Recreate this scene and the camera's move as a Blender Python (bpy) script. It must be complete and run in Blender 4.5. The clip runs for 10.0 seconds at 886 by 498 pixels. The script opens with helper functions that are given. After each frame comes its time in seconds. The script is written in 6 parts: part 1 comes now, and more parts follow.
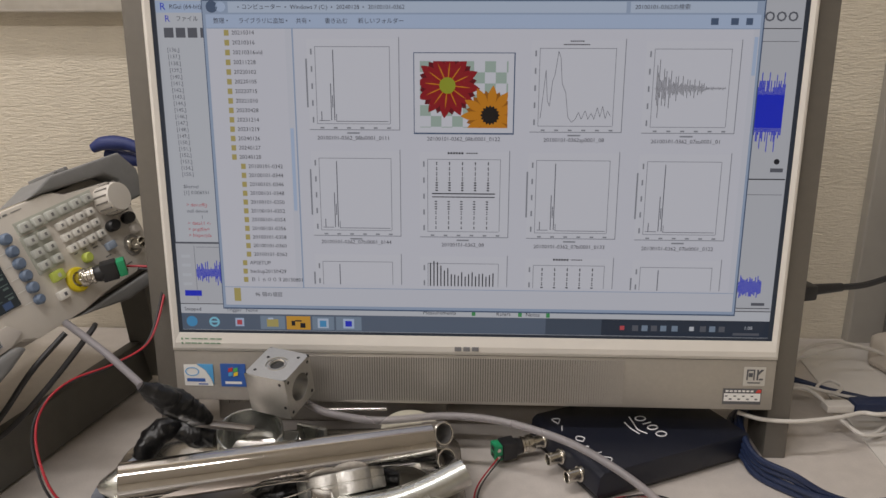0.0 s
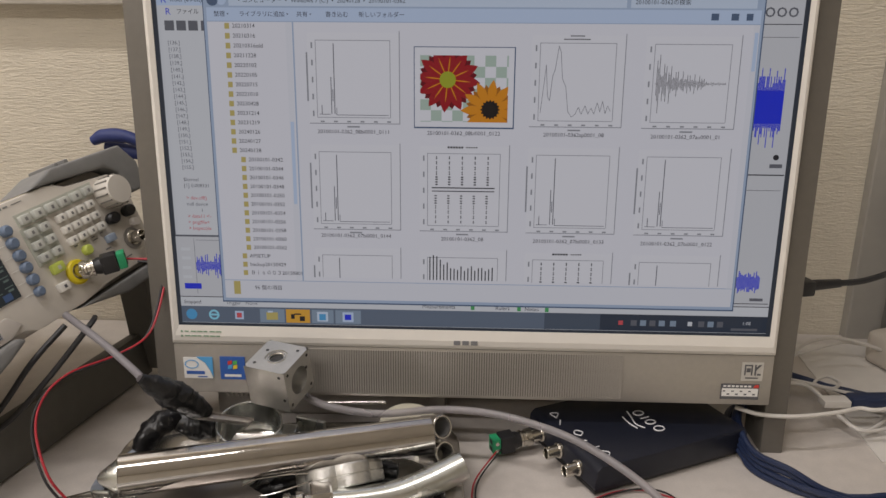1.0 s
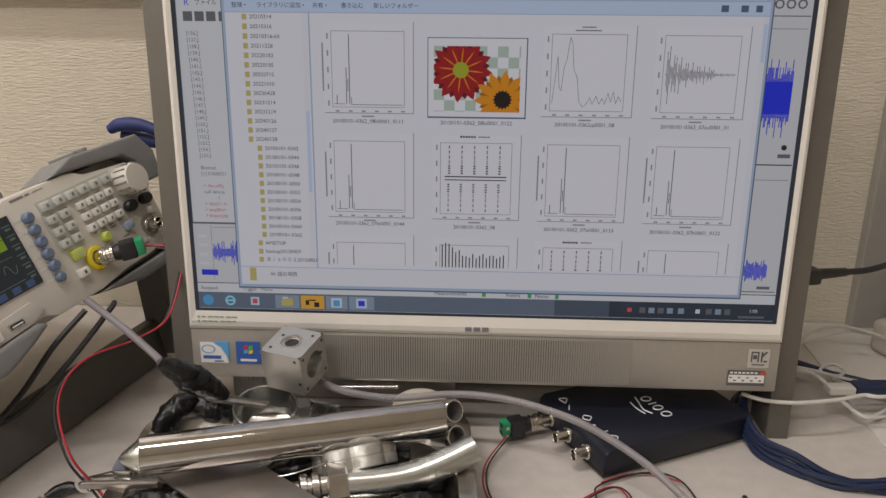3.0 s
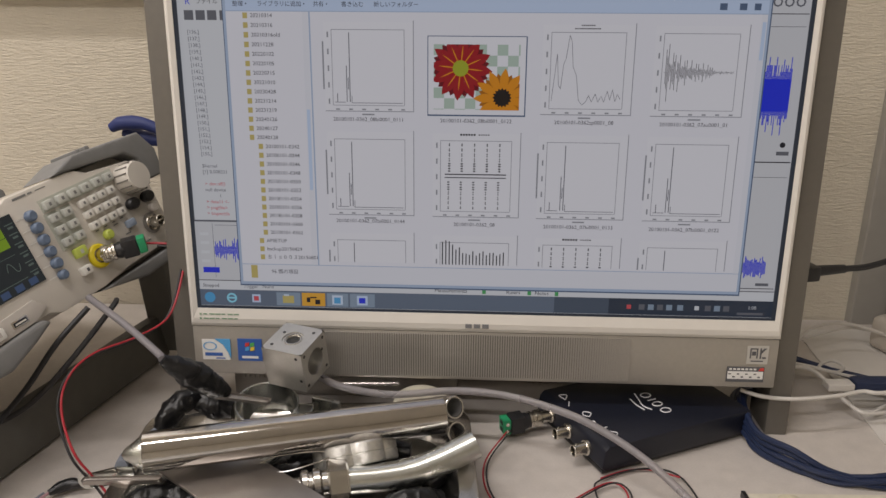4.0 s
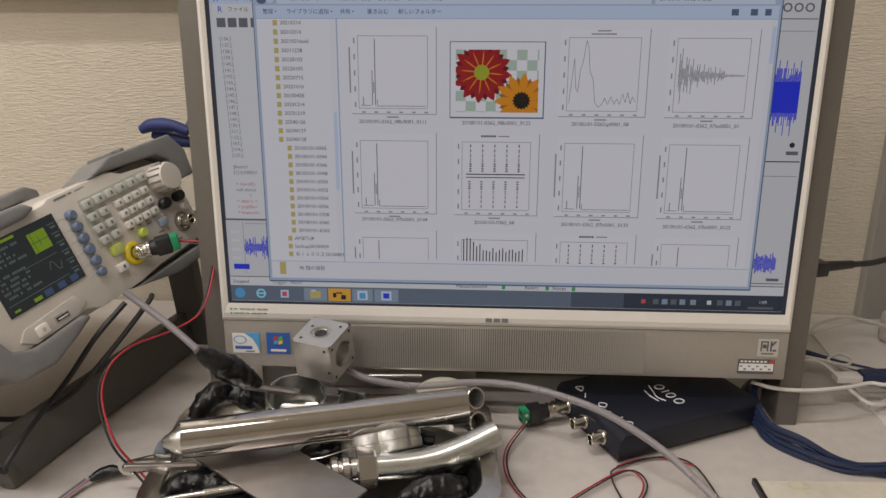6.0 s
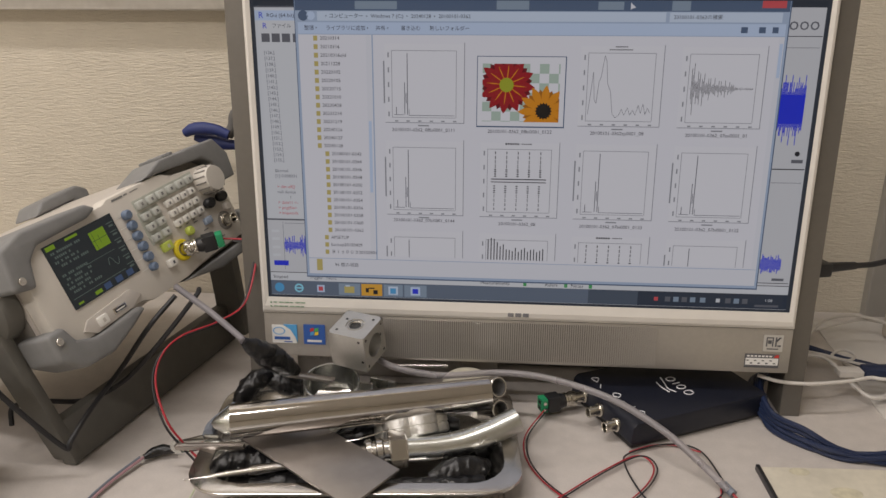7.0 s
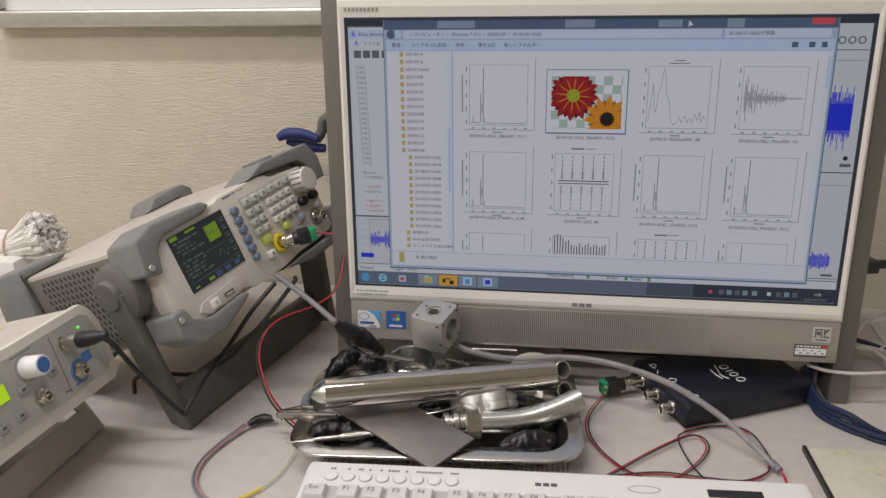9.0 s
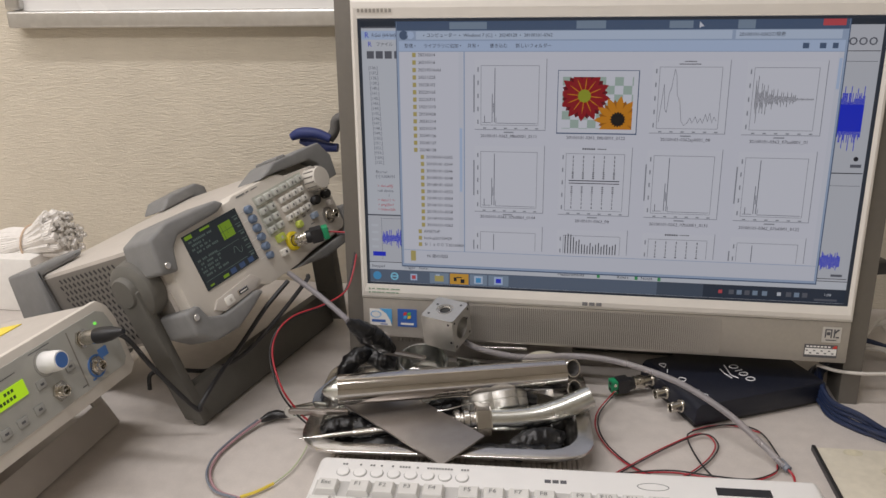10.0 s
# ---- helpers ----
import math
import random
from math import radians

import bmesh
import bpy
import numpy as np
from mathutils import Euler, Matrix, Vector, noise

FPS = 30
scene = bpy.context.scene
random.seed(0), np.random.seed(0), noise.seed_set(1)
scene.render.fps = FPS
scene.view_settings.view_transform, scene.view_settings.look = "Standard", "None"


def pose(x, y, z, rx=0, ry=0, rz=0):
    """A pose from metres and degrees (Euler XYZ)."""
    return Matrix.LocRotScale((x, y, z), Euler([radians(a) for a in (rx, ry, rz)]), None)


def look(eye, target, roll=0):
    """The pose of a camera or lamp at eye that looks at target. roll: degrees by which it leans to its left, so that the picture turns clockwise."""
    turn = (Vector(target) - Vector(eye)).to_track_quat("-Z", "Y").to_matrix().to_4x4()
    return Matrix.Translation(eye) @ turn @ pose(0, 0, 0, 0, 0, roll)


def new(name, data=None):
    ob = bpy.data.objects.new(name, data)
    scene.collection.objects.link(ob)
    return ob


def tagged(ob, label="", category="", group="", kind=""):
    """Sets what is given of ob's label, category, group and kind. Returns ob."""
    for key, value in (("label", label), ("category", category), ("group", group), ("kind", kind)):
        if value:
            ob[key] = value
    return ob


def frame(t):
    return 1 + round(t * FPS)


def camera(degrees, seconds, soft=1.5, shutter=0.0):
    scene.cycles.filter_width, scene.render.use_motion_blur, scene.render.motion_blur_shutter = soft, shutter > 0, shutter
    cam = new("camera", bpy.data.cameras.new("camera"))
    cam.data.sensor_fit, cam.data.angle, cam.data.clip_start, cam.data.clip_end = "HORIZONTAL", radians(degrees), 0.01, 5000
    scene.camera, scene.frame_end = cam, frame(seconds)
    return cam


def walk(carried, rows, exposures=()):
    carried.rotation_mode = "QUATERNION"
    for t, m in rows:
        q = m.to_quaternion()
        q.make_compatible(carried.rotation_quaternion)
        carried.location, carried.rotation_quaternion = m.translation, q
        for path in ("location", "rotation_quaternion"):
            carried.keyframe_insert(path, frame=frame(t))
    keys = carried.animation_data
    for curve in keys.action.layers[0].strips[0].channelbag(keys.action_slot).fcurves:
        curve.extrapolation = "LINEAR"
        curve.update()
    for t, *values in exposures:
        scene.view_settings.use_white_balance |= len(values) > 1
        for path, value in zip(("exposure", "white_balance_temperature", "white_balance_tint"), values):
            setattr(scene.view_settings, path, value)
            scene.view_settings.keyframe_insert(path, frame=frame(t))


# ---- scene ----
cam = camera(58.16, 10.0)
PATH = [
    (0, (0.0002, 0.0462, 0.3428), (-0.0744, 1.9532, -0.2554), -0.00),
    (0.5, (0.0010, 0.0459, 0.3428), (-0.0733, 1.9518, -0.2588), 0.21),
    (1, (0.0002, 0.0449, 0.3427), (-0.0727, 1.9480, -0.2680), 0.29),
    (1.5, (-0.0012, 0.0420, 0.3424), (-0.0712, 1.9429, -0.2755), 0.34),
    (2, (-0.0037, 0.0394, 0.3419), (-0.0766, 1.9385, -0.2811), 0.52),
    (2.5, (-0.0047, 0.0360, 0.3431), (-0.0860, 1.9328, -0.2859), 0.51),
    (4, (-0.0035, 0.0312, 0.3454), (-0.0925, 1.9236, -0.2957), 0.26),
    (4.5, (-0.0032, 0.0280, 0.3449), (-0.0915, 1.9208, -0.2951), 0.21),
    (5, (-0.0053, 0.0253, 0.3464), (-0.0987, 1.9166, -0.2973), 0.32),
    (5.5, (-0.0085, 0.0185, 0.3481), (-0.1046, 1.9092, -0.2968), 0.21),
    (6.8, (-0.0169, -0.0236, 0.3681), (-0.1614, 1.8591, -0.2912), -0.15),
    (7, (-0.0173, -0.0346, 0.3730), (-0.1696, 1.8456, -0.2916), -0.04),
    (7.5, (-0.0188, -0.0541, 0.3791), (-0.2049, 1.8205, -0.2926), -0.37),
    (8, (-0.0241, -0.0756, 0.3853), (-0.2409, 1.7952, -0.2880), -0.29),
    (8.5, (-0.0251, -0.0947, 0.3896), (-0.2877, 1.7715, -0.2800), -0.63),
    (9, (-0.0221, -0.1042, 0.3934), (-0.3215, 1.7574, -0.2737), -0.98),
    (9.5, (-0.0219, -0.1092, 0.3953), (-0.3351, 1.7504, -0.2709), -0.89),
    (10, (-0.0215, -0.1105, 0.3953), (-0.3476, 1.7461, -0.2731), -1.03),
]
# the clip's camera turns a little warmer on the way and back at the end
TINTS = [(0, -0.25, 6570, 9), (2, -0.25, 6720, 9.5), (7.5, -0.25, 6720, 9.5), (8.5, -0.25, 6430, 9.5), (10, -0.25, 6430, 9.5)]
walk(cam, [(t, look(eye, target, roll)) for t, eye, target, roll in PATH], TINTS)

# ---- world and light ----
world = bpy.data.worlds.new("world")
scene.world = world
world.use_nodes = True
world.node_tree.nodes["Background"].inputs[0].default_value = (0.75, 0.8, 0.9, 1)
world.node_tree.nodes["Background"].inputs[1].default_value = 0.05


def area(name, x, y, z, sx, sy, power, colour):
    lamp = bpy.data.lights.new(name, "AREA")
    lamp.shape, lamp.size, lamp.size_y, lamp.energy, lamp.color = "RECTANGLE", sx, sy, power, colour
    ob = new(name, lamp)
    ob.matrix_world = pose(x, y, z)
    return ob


TUBE = (0.965, 0.92, 0.92)
area("tube_light", -0.55, 0.16, 1.70, 1.2, 0.10, 16, TUBE)
area("tube_light", -0.75, -1.20, 1.70, 1.2, 0.10, 27, TUBE)
# unseen fill lamp, added at the left to brighten the left wall
area("tube_light", -1.75, -0.4, 1.70, 0.10, 1.2, 16, TUBE)


# ---- materials ----
def material(name, colour, rough=0.5, metal=0.0, grain=0.0, scale=60.0, stain=0.0, bump=0.0, bump_scale=400.0, emit=0.0, stretch=(1, 1, 1), vary=0.0, alpha=0.0):
    m = bpy.data.materials.new(name)
    m.use_nodes = True
    n, l = m.node_tree.nodes, m.node_tree.links
    b = n["Principled BSDF"]
    b.inputs["Base Color"].default_value = (*colour, 1)
    b.inputs["Roughness"].default_value = rough
    b.inputs["Metallic"].default_value = metal
    co = n.new("ShaderNodeTexCoord")
    mp = n.new("ShaderNodeMapping")
    mp.inputs["Scale"].default_value = stretch
    l.new(co.outputs["Object"], mp.inputs["Vector"])
    last = None
    if grain or stain or vary:
        rgb = n.new("ShaderNodeRGB")
        rgb.outputs[0].default_value = (*colour, 1)
        last = rgb.outputs[0]
        for amount, sc, det in ((grain, scale, 6), (stain, scale / 9, 3)):
            if not amount:
                continue
            t = n.new("ShaderNodeTexNoise")
            t.inputs["Scale"].default_value, t.inputs["Detail"].default_value = sc, det
            l.new(mp.outputs[0], t.inputs["Vector"])
            r = n.new("ShaderNodeMapRange")
            r.inputs[1].default_value, r.inputs[2].default_value = 0.3, 0.7
            r.inputs[3].default_value, r.inputs[4].default_value = 1 - amount, 1 + amount
            l.new(t.outputs["Fac"], r.inputs[0])
            v = n.new("ShaderNodeVectorMath")
            v.operation = "SCALE"
            l.new(last, v.inputs[0])
            l.new(r.outputs[0], v.inputs["Scale"])
            last = v.outputs[0]
        if vary:
            info = n.new("ShaderNodeObjectInfo")
            r = n.new("ShaderNodeMapRange")
            r.inputs[3].default_value, r.inputs[4].default_value = 1 - vary, 1 + vary
            l.new(info.outputs["Random"], r.inputs[0])
            v = n.new("ShaderNodeVectorMath")
            v.operation = "SCALE"
            l.new(last, v.inputs[0])
            l.new(r.outputs[0], v.inputs["Scale"])
            last = v.outputs[0]
        l.new(last, b.inputs["Base Color"])
        t = n.new("ShaderNodeTexNoise")
        t.inputs["Scale"].default_value = scale / 3
        l.new(mp.outputs[0], t.inputs["Vector"])
        r = n.new("ShaderNodeMapRange")
        r.inputs[3].default_value, r.inputs[4].default_value = max(rough - 0.09, 0.03), min(rough + 0.09, 1)
        l.new(t.outputs["Fac"], r.inputs[0])
        l.new(r.outputs[0], b.inputs["Roughness"])
    if bump:
        t = n.new("ShaderNodeTexNoise")
        t.inputs["Scale"].default_value, t.inputs["Detail"].default_value = bump_scale, 4
        l.new(mp.outputs[0], t.inputs["Vector"])
        k = n.new("ShaderNodeBump")
        k.inputs["Strength"].default_value, k.inputs["Distance"].default_value = bump, 0.001
        l.new(t.outputs["Fac"], k.inputs["Height"])
        l.new(k.outputs[0], b.inputs["Normal"])
    if emit:
        b.inputs["Emission Color"].default_value = (*colour, 1)
        b.inputs["Emission Strength"].default_value = emit
    if alpha:
        b.inputs["Transmission Weight"].default_value = alpha
        b.inputs["IOR"].default_value = 1.4
    return m


def glow(name, colour, strength=1.0):
    """What the lit display shows: it gives off its own light."""
    m = material(name, (0.01, 0.01, 0.012), 0.35)
    b = m.node_tree.nodes["Principled BSDF"]
    b.inputs["Emission Color"].default_value = (*colour, 1)
    b.inputs["Emission Strength"].default_value = strength
    b.inputs["Specular IOR Level"].default_value = 0.15
    return m


def wallpaper():
    """Woven vinyl paper: short raised threads, mostly lying level."""
    m = material("wallpaper", (0.66, 0.60, 0.49), 0.8, grain=0.03, scale=40, stain=0.04)
    n, l = m.node_tree.nodes, m.node_tree.links
    co = n.new("ShaderNodeTexCoord")
    layers = []
    for stretch, detail in (((130, 130, 700), 3), ((330, 330, 600), 3)):
        mp = n.new("ShaderNodeMapping")
        mp.inputs["Scale"].default_value = stretch
        l.new(co.outputs["Object"], mp.inputs["Vector"])
        t = n.new("ShaderNodeTexNoise")
        t.inputs["Scale"].default_value, t.inputs["Detail"].default_value = 1.0, detail
        l.new(mp.outputs[0], t.inputs["Vector"])
        layers.append(t.outputs["Fac"])
    g = n.new("ShaderNodeMath")
    g.operation = "MULTIPLY_ADD"
    g.inputs[1].default_value = 2.2
    l.new(layers[0], g.inputs[0])
    l.new(layers[1], g.inputs[2])
    total = g.outputs[0]
    k = n.new("ShaderNodeBump")
    k.inputs["Strength"].default_value, k.inputs["Distance"].default_value = 0.6, 0.0013
    l.new(total, k.inputs["Height"])
    l.new(k.outputs[0], n["Principled BSDF"].inputs["Normal"])
    return m


WALL = wallpaper()
PLAIN_WALL = material("painted_wall", (0.72, 0.68, 0.6), 0.8, grain=0.03, stain=0.03)
CEIL = material("ceiling_board", (0.8, 0.78, 0.74), 0.85, grain=0.04, scale=90)
FLOOR = material("floor_vinyl", (0.35, 0.32, 0.28), 0.5, grain=0.1, scale=30)
DESK = material("desk_laminate", (0.57, 0.525, 0.485), 0.42, grain=0.035, scale=700, stain=0.05, bump=0.06, bump_scale=900)
STEEL_GREY = material("grey_steel", (0.35, 0.34, 0.33), 0.45, metal=0.3, grain=0.05)
TRIM = material("trim_paint", (0.34, 0.32, 0.285), 0.55, grain=0.03)
DARK_TRIM = material("dark_trim", (0.17, 0.165, 0.16), 0.5, grain=0.05)
ALU = material("brushed_aluminium", (0.62, 0.61, 0.59), 0.36, metal=1.0, grain=0.05, scale=120, bump=0.05, bump_scale=800)
BOARD = material("whiteboard_enamel", (0.82, 0.81, 0.79), 0.25, grain=0.015, scale=20)
BEZEL = material("bezel_white", (0.77, 0.74, 0.69), 0.38, grain=0.02, scale=50, bump=0.03, bump_scale=1500)
SILVER = material("silver_paint", (0.42, 0.395, 0.36), 0.38, metal=0.5, grain=0.03, scale=300, bump=0.03, bump_scale=2000)
FRAME_GREY = material("frame_grey_brown", (0.165, 0.152, 0.133), 0.45, metal=0.2, grain=0.03, scale=200, bump=0.03, bump_scale=2000)
GROOVE = material("grille_dark", (0.15, 0.14, 0.125), 0.6)
SHELL_DARK = material("dark_shell", (0.12, 0.115, 0.11), 0.6, grain=0.06)
INK = material("dark_ink", (0.10, 0.10, 0.11), 0.5)
INK_BLUE = material("blue_ink", (0.04, 0.12, 0.42), 0.4)
INK_SKY = material("sky_ink", (0.10, 0.38, 0.72), 0.4)
INK_RED = material("red_ink", (0.6, 0.05, 0.04), 0.4)
INK_GREEN = material("green_ink", (0.1, 0.45, 0.12), 0.4)
INK_YELLOW = material("yellow_ink", (0.85, 0.6, 0.05), 0.4)
PAPER = material("label_white", (0.8, 0.79, 0.77), 0.5)
GEN_BODY = material("instrument_beige", (0.54, 0.50, 0.455), 0.5, grain=0.03, scale=80, bump=0.04, bump_scale=1200)
# beige darkened for the shaded generator side; small grey details share it
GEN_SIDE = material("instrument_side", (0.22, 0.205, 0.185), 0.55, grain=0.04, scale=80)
GEN_PANEL = material("instrument_panel", (0.66, 0.62, 0.56), 0.5, grain=0.02, scale=80)
RUBBER = material("grey_rubber", (0.215, 0.215, 0.212), 0.65, grain=0.06, scale=90, bump=0.06, bump_scale=900)
STAND_GREY = material("stand_plastic", (0.135, 0.13, 0.115), 0.6, grain=0.05, scale=90)
KEY_WHITE = material("key_white", (0.80, 0.78, 0.73), 0.45, vary=0.05)
KEY_GREEN = material("key_pale_green", (0.50, 0.515, 0.455), 0.45, vary=0.05)
KEY_PALE = material("key_pale_grey", (0.58, 0.59, 0.55), 0.45, vary=0.05)
KEY_BLUE = material("key_slate_blue", (0.14, 0.19, 0.28), 0.45, vary=0.05)
KEY_LIT = material("key_lit_green", (0.46, 0.53, 0.10), 0.4, emit=0.06)
BRASS_YELLOW = material("yellow_ring", (0.75, 0.60, 0.02), 0.4)
NICKEL = material("nickel", (0.66, 0.63, 0.57), 0.22, metal=1.0, grain=0.05, scale=300)
BLACK = material("black_plastic", (0.018, 0.018, 0.02), 0.42, grain=0.1, scale=100)
CABLE = material("black_cable", (0.02, 0.02, 0.022), 0.5)
CABLE_RED = material("red_wire", (0.40, 0.022, 0.035), 0.4)
CABLE_BLUE = material("blue_cable", (0.012, 0.022, 0.062), 0.45)
CABLE_WHITE = material("white_cable", (0.62, 0.59, 0.55), 0.45)
CABLE_GREY = material("grey_cable", (0.20, 0.22, 0.26), 0.45)
CABLE_PINK = material("mauve_wire", (0.42, 0.25, 0.27), 0.45)
CABLE_YELLOW = material("yellow_wire", (0.75, 0.58, 0.08), 0.45)
CABLE_LIME = material("pale_green_wire", (0.55, 0.60, 0.40), 0.45)
TERMINAL_GREEN = material("green_terminal", (0.02, 0.30, 0.13), 0.45)
STAINLESS = material("stainless", (0.62, 0.60, 0.575), 0.22, metal=1.0, grain=0.04, scale=80, bump=0.02, bump_scale=500)
PIPE = material("polished_pipe", (0.60, 0.57, 0.54), 0.10, metal=1.0, grain=0.05, scale=60, bump=0.03, bump_scale=900, stretch=(0.05, 1, 1))
ZINC = material("galvanised", (0.62, 0.63, 0.60), 0.27, metal=1.0, grain=0.10, scale=120, stain=0.06)
CAST = material("cast_aluminium", (0.66, 0.65, 0.62), 0.45, metal=0.9, grain=0.10, scale=260, stain=0.05, bump=0.25, bump_scale=700)
PLATE = material("steel_plate", (0.38, 0.35, 0.325), 0.38, metal=0.9, grain=0.08, scale=60, stain=0.06, bump=0.04)
CUBE = material("machined_aluminium", (0.66, 0.645, 0.61), 0.40, metal=0.95, grain=0.03, scale=300, bump=0.03, bump_scale=900)
HOLE = material("hole_dark", (0.03, 0.03, 0.03), 0.6)
TAPE = material("black_tape", (0.008, 0.008, 0.009), 0.3, grain=0.2, scale=200, bump=0.7, bump_scale=300)
TUBE_MAT = material("silicone_tube", (0.50, 0.47, 0.48), 0.28, grain=0.05, alpha=0.6)
TUBE_DARK = material("smoky_tube", (0.33, 0.31, 0.33), 0.3, grain=0.05, alpha=0.4)
PICO = material("navy_case", (0.009, 0.011, 0.021), 0.45, grain=0.06, scale=200, bump=0.05, bump_scale=1500)
PRINT = material("white_print", (0.72, 0.72, 0.74), 0.5)
KB = material("keyboard_white", (0.80, 0.79, 0.77), 0.4, grain=0.015, scale=50)
KB_KEY = material("keycap_white", (0.66, 0.65, 0.62), 0.42, vary=0.02)
PAD = material("beige_mat", (0.63, 0.585, 0.48), 0.6, grain=0.05, scale=160, stain=0.10)
COTTON = material("white_cotton", (0.80, 0.77, 0.73), 0.85, grain=0.05, scale=300)
RIBBED = material("ribbed_foam", (0.52, 0.48, 0.44), 0.7, grain=0.05, scale=200)
BLUE_GRIP = material("blue_grip", (0.022, 0.036, 0.15), 0.55)
NOTE = material("yellow_note", (0.85, 0.68, 0.08), 0.6)


# ---- mesh helpers ----
def part(name, bm, mat, parent=None, label="", smooth=True, world=None):
    me = bpy.data.meshes.new(name)
    bmesh.ops.recalc_face_normals(bm, faces=bm.faces[:])
    if world is not None:
        bm.transform(world)
    bm.to_mesh(me)
    bm.free()
    me.materials.append(mat)
    if smooth:
        me.polygons.foreach_set("use_smooth", [True] * len(me.polygons))
        me.set_sharp_from_angle(angle=radians(38))
    ob = new(name, me)
    ob.parent = parent
    if label:
        ob["label"] = label
    return ob


def thing(name, m, label, category, group="", kind=""):
    ob = new(name)
    ob.empty_display_size = 0.02
    ob.matrix_world = m
    return tagged(ob, label, category, group, kind)


def box(x0, x1, y0, y1, z0, z1, bevel=0.0, seg=2):
    bm = bmesh.new()
    bmesh.ops.create_cube(bm, size=1, matrix=Matrix.LocRotScale(((x0 + x1) / 2, (y0 + y1) / 2, (z0 + z1) / 2), None, (x1 - x0, y1 - y0, z1 - z0)))
    if bevel:
        bmesh.ops.bevel(bm, geom=bm.edges[:], offset=bevel, segments=seg, profile=0.6, affect="EDGES")
    return bm


def join(*bms):
    """Several loose shapes of one part, in one mesh."""
    out = bmesh.new()
    for b in bms:
        me = bpy.data.meshes.new("tmp")
        b.to_mesh(me)
        out.from_mesh(me)
        b.free()
        bpy.data.meshes.remove(me)
    return out


def lathe(profile, seg=32):
    """Turns (radius, height) pairs about z."""
    bm = bmesh.new()
    rings = []
    for r, h in profile:
        if r < 1e-6:
            rings.append([bm.verts.new((0, 0, h))])
        else:
            rings.append([bm.verts.new((r * math.cos(2 * math.pi * i / seg), r * math.sin(2 * math.pi * i / seg), h)) for i in range(seg)])
    for a, b in zip(rings, rings[1:]):
        for i in range(seg):
            j = (i + 1) % seg
            if len(a) == 1 and len(b) == 1:
                continue
            if len(a) == 1:
                bm.faces.new((a[0], b[i], b[j]))
            elif len(b) == 1:
                bm.faces.new((a[i], a[j], b[0]))
            else:
                bm.faces.new((a[i], a[j], b[j], b[i]))
    return bm


def rod(r, h, bevel=0.0004, seg=24):
    return lathe([(0, 0), (r - bevel, 0), (r, bevel), (r, h - bevel), (r - bevel, h), (0, h)], seg)


def pipe_shape(r, inner, h, seg=36):
    b = min(0.0005, (r - inner) / 3)
    return lathe([(inner, 0), (r - b, 0), (r, b), (r, h - b), (r - b, h), (inner + b, h), (inner, h - b), (inner, 0)], seg)


def along(a, b):
    """The pose that lays z from a to b."""
    d = Vector(b) - Vector(a)
    return Matrix.Translation(a) @ d.to_track_quat("Z", "Y").to_matrix().to_4x4()


def slab(outline, y0, y1, bevel=0.0, seg=2):
    """A plate with its outline in x and z, from y0 to y1."""
    bm = bmesh.new()
    low = [bm.verts.new((x, y0, z)) for x, z in outline]
    f = bm.faces.new(low)
    g = bmesh.ops.extrude_face_region(bm, geom=[f])
    bmesh.ops.translate(bm, verts=[v for v in g["geom"] if isinstance(v, bmesh.types.BMVert)], vec=(0, y1 - y0, 0))
    if bevel:
        bmesh.ops.bevel(bm, geom=bm.edges[:], offset=bevel, segments=seg, profile=0.6, affect="EDGES")
    return bm


def glide(points, steps=8):
    """A smooth line through the points."""
    p = [Vector(q) for q in points]
    p = [2 * p[0] - p[1]] + p + [2 * p[-1] - p[-2]]
    out = []
    for i in range(1, len(p) - 2):
        a, b, c, d = p[i - 1:i + 3]
        for k in range(steps):
            t = k / steps
            out.append(0.5 * (2 * b + (c - a) * t + (2 * a - 5 * b + 4 * c - d) * t * t + (3 * b - a - 3 * c + d) * t ** 3))
    return out + [p[-2]]


def sweep(points, radius, seg=10, steps=8, lumpy=0.0, taper=None):
    """A round line through the points. taper: radii from start to end."""
    line = glide(points, steps)
    bm = bmesh.new()
    rings = []
    up = Vector((0.13, 0.21, 0.97))
    n = len(line)
    for i, p in enumerate(line):
        d = (line[min(i + 1, n - 1)] - line[max(i - 1, 0)]).normalized()
        s = d.cross(up).normalized()
        up = s.cross(d).normalized()
        r = radius
        if taper:
            f = i / (n - 1) * (len(taper) - 1)
            k = min(int(f), len(taper) - 2)
            r = taper[k] + (taper[k + 1] - taper[k]) * (f - k)
        ring = []
        for j in range(seg):
            a = 2 * math.pi * j / seg
            q = s * math.cos(a) + up * math.sin(a)
            rr = r * (1 + lumpy * noise.noise((p + q * r) * 130) + lumpy * 0.6 * noise.noise((p + q * r) * 320)) if lumpy else r
            ring.append(bm.verts.new(p + q * rr))
        rings.append(ring)
    for a, b in zip(rings, rings[1:]):
        for j in range(seg):
            k = (j + 1) % seg
            bm.faces.new((a[j], a[k], b[k], b[j]))
    bm.faces.new(rings[0][::-1])
    bm.faces.new(rings[-1])
    return bm


def flat(quads, y):
    """Thin sheets facing -y, each (x0, z0, x1, z1)."""
    bm = bmesh.new()
    for x0, z0, x1, z1 in quads:
        bm.faces.new([bm.verts.new(v) for v in ((x0, y, z0), (x1, y, z0), (x1, y, z1), (x0, y, z1))])
    return bm


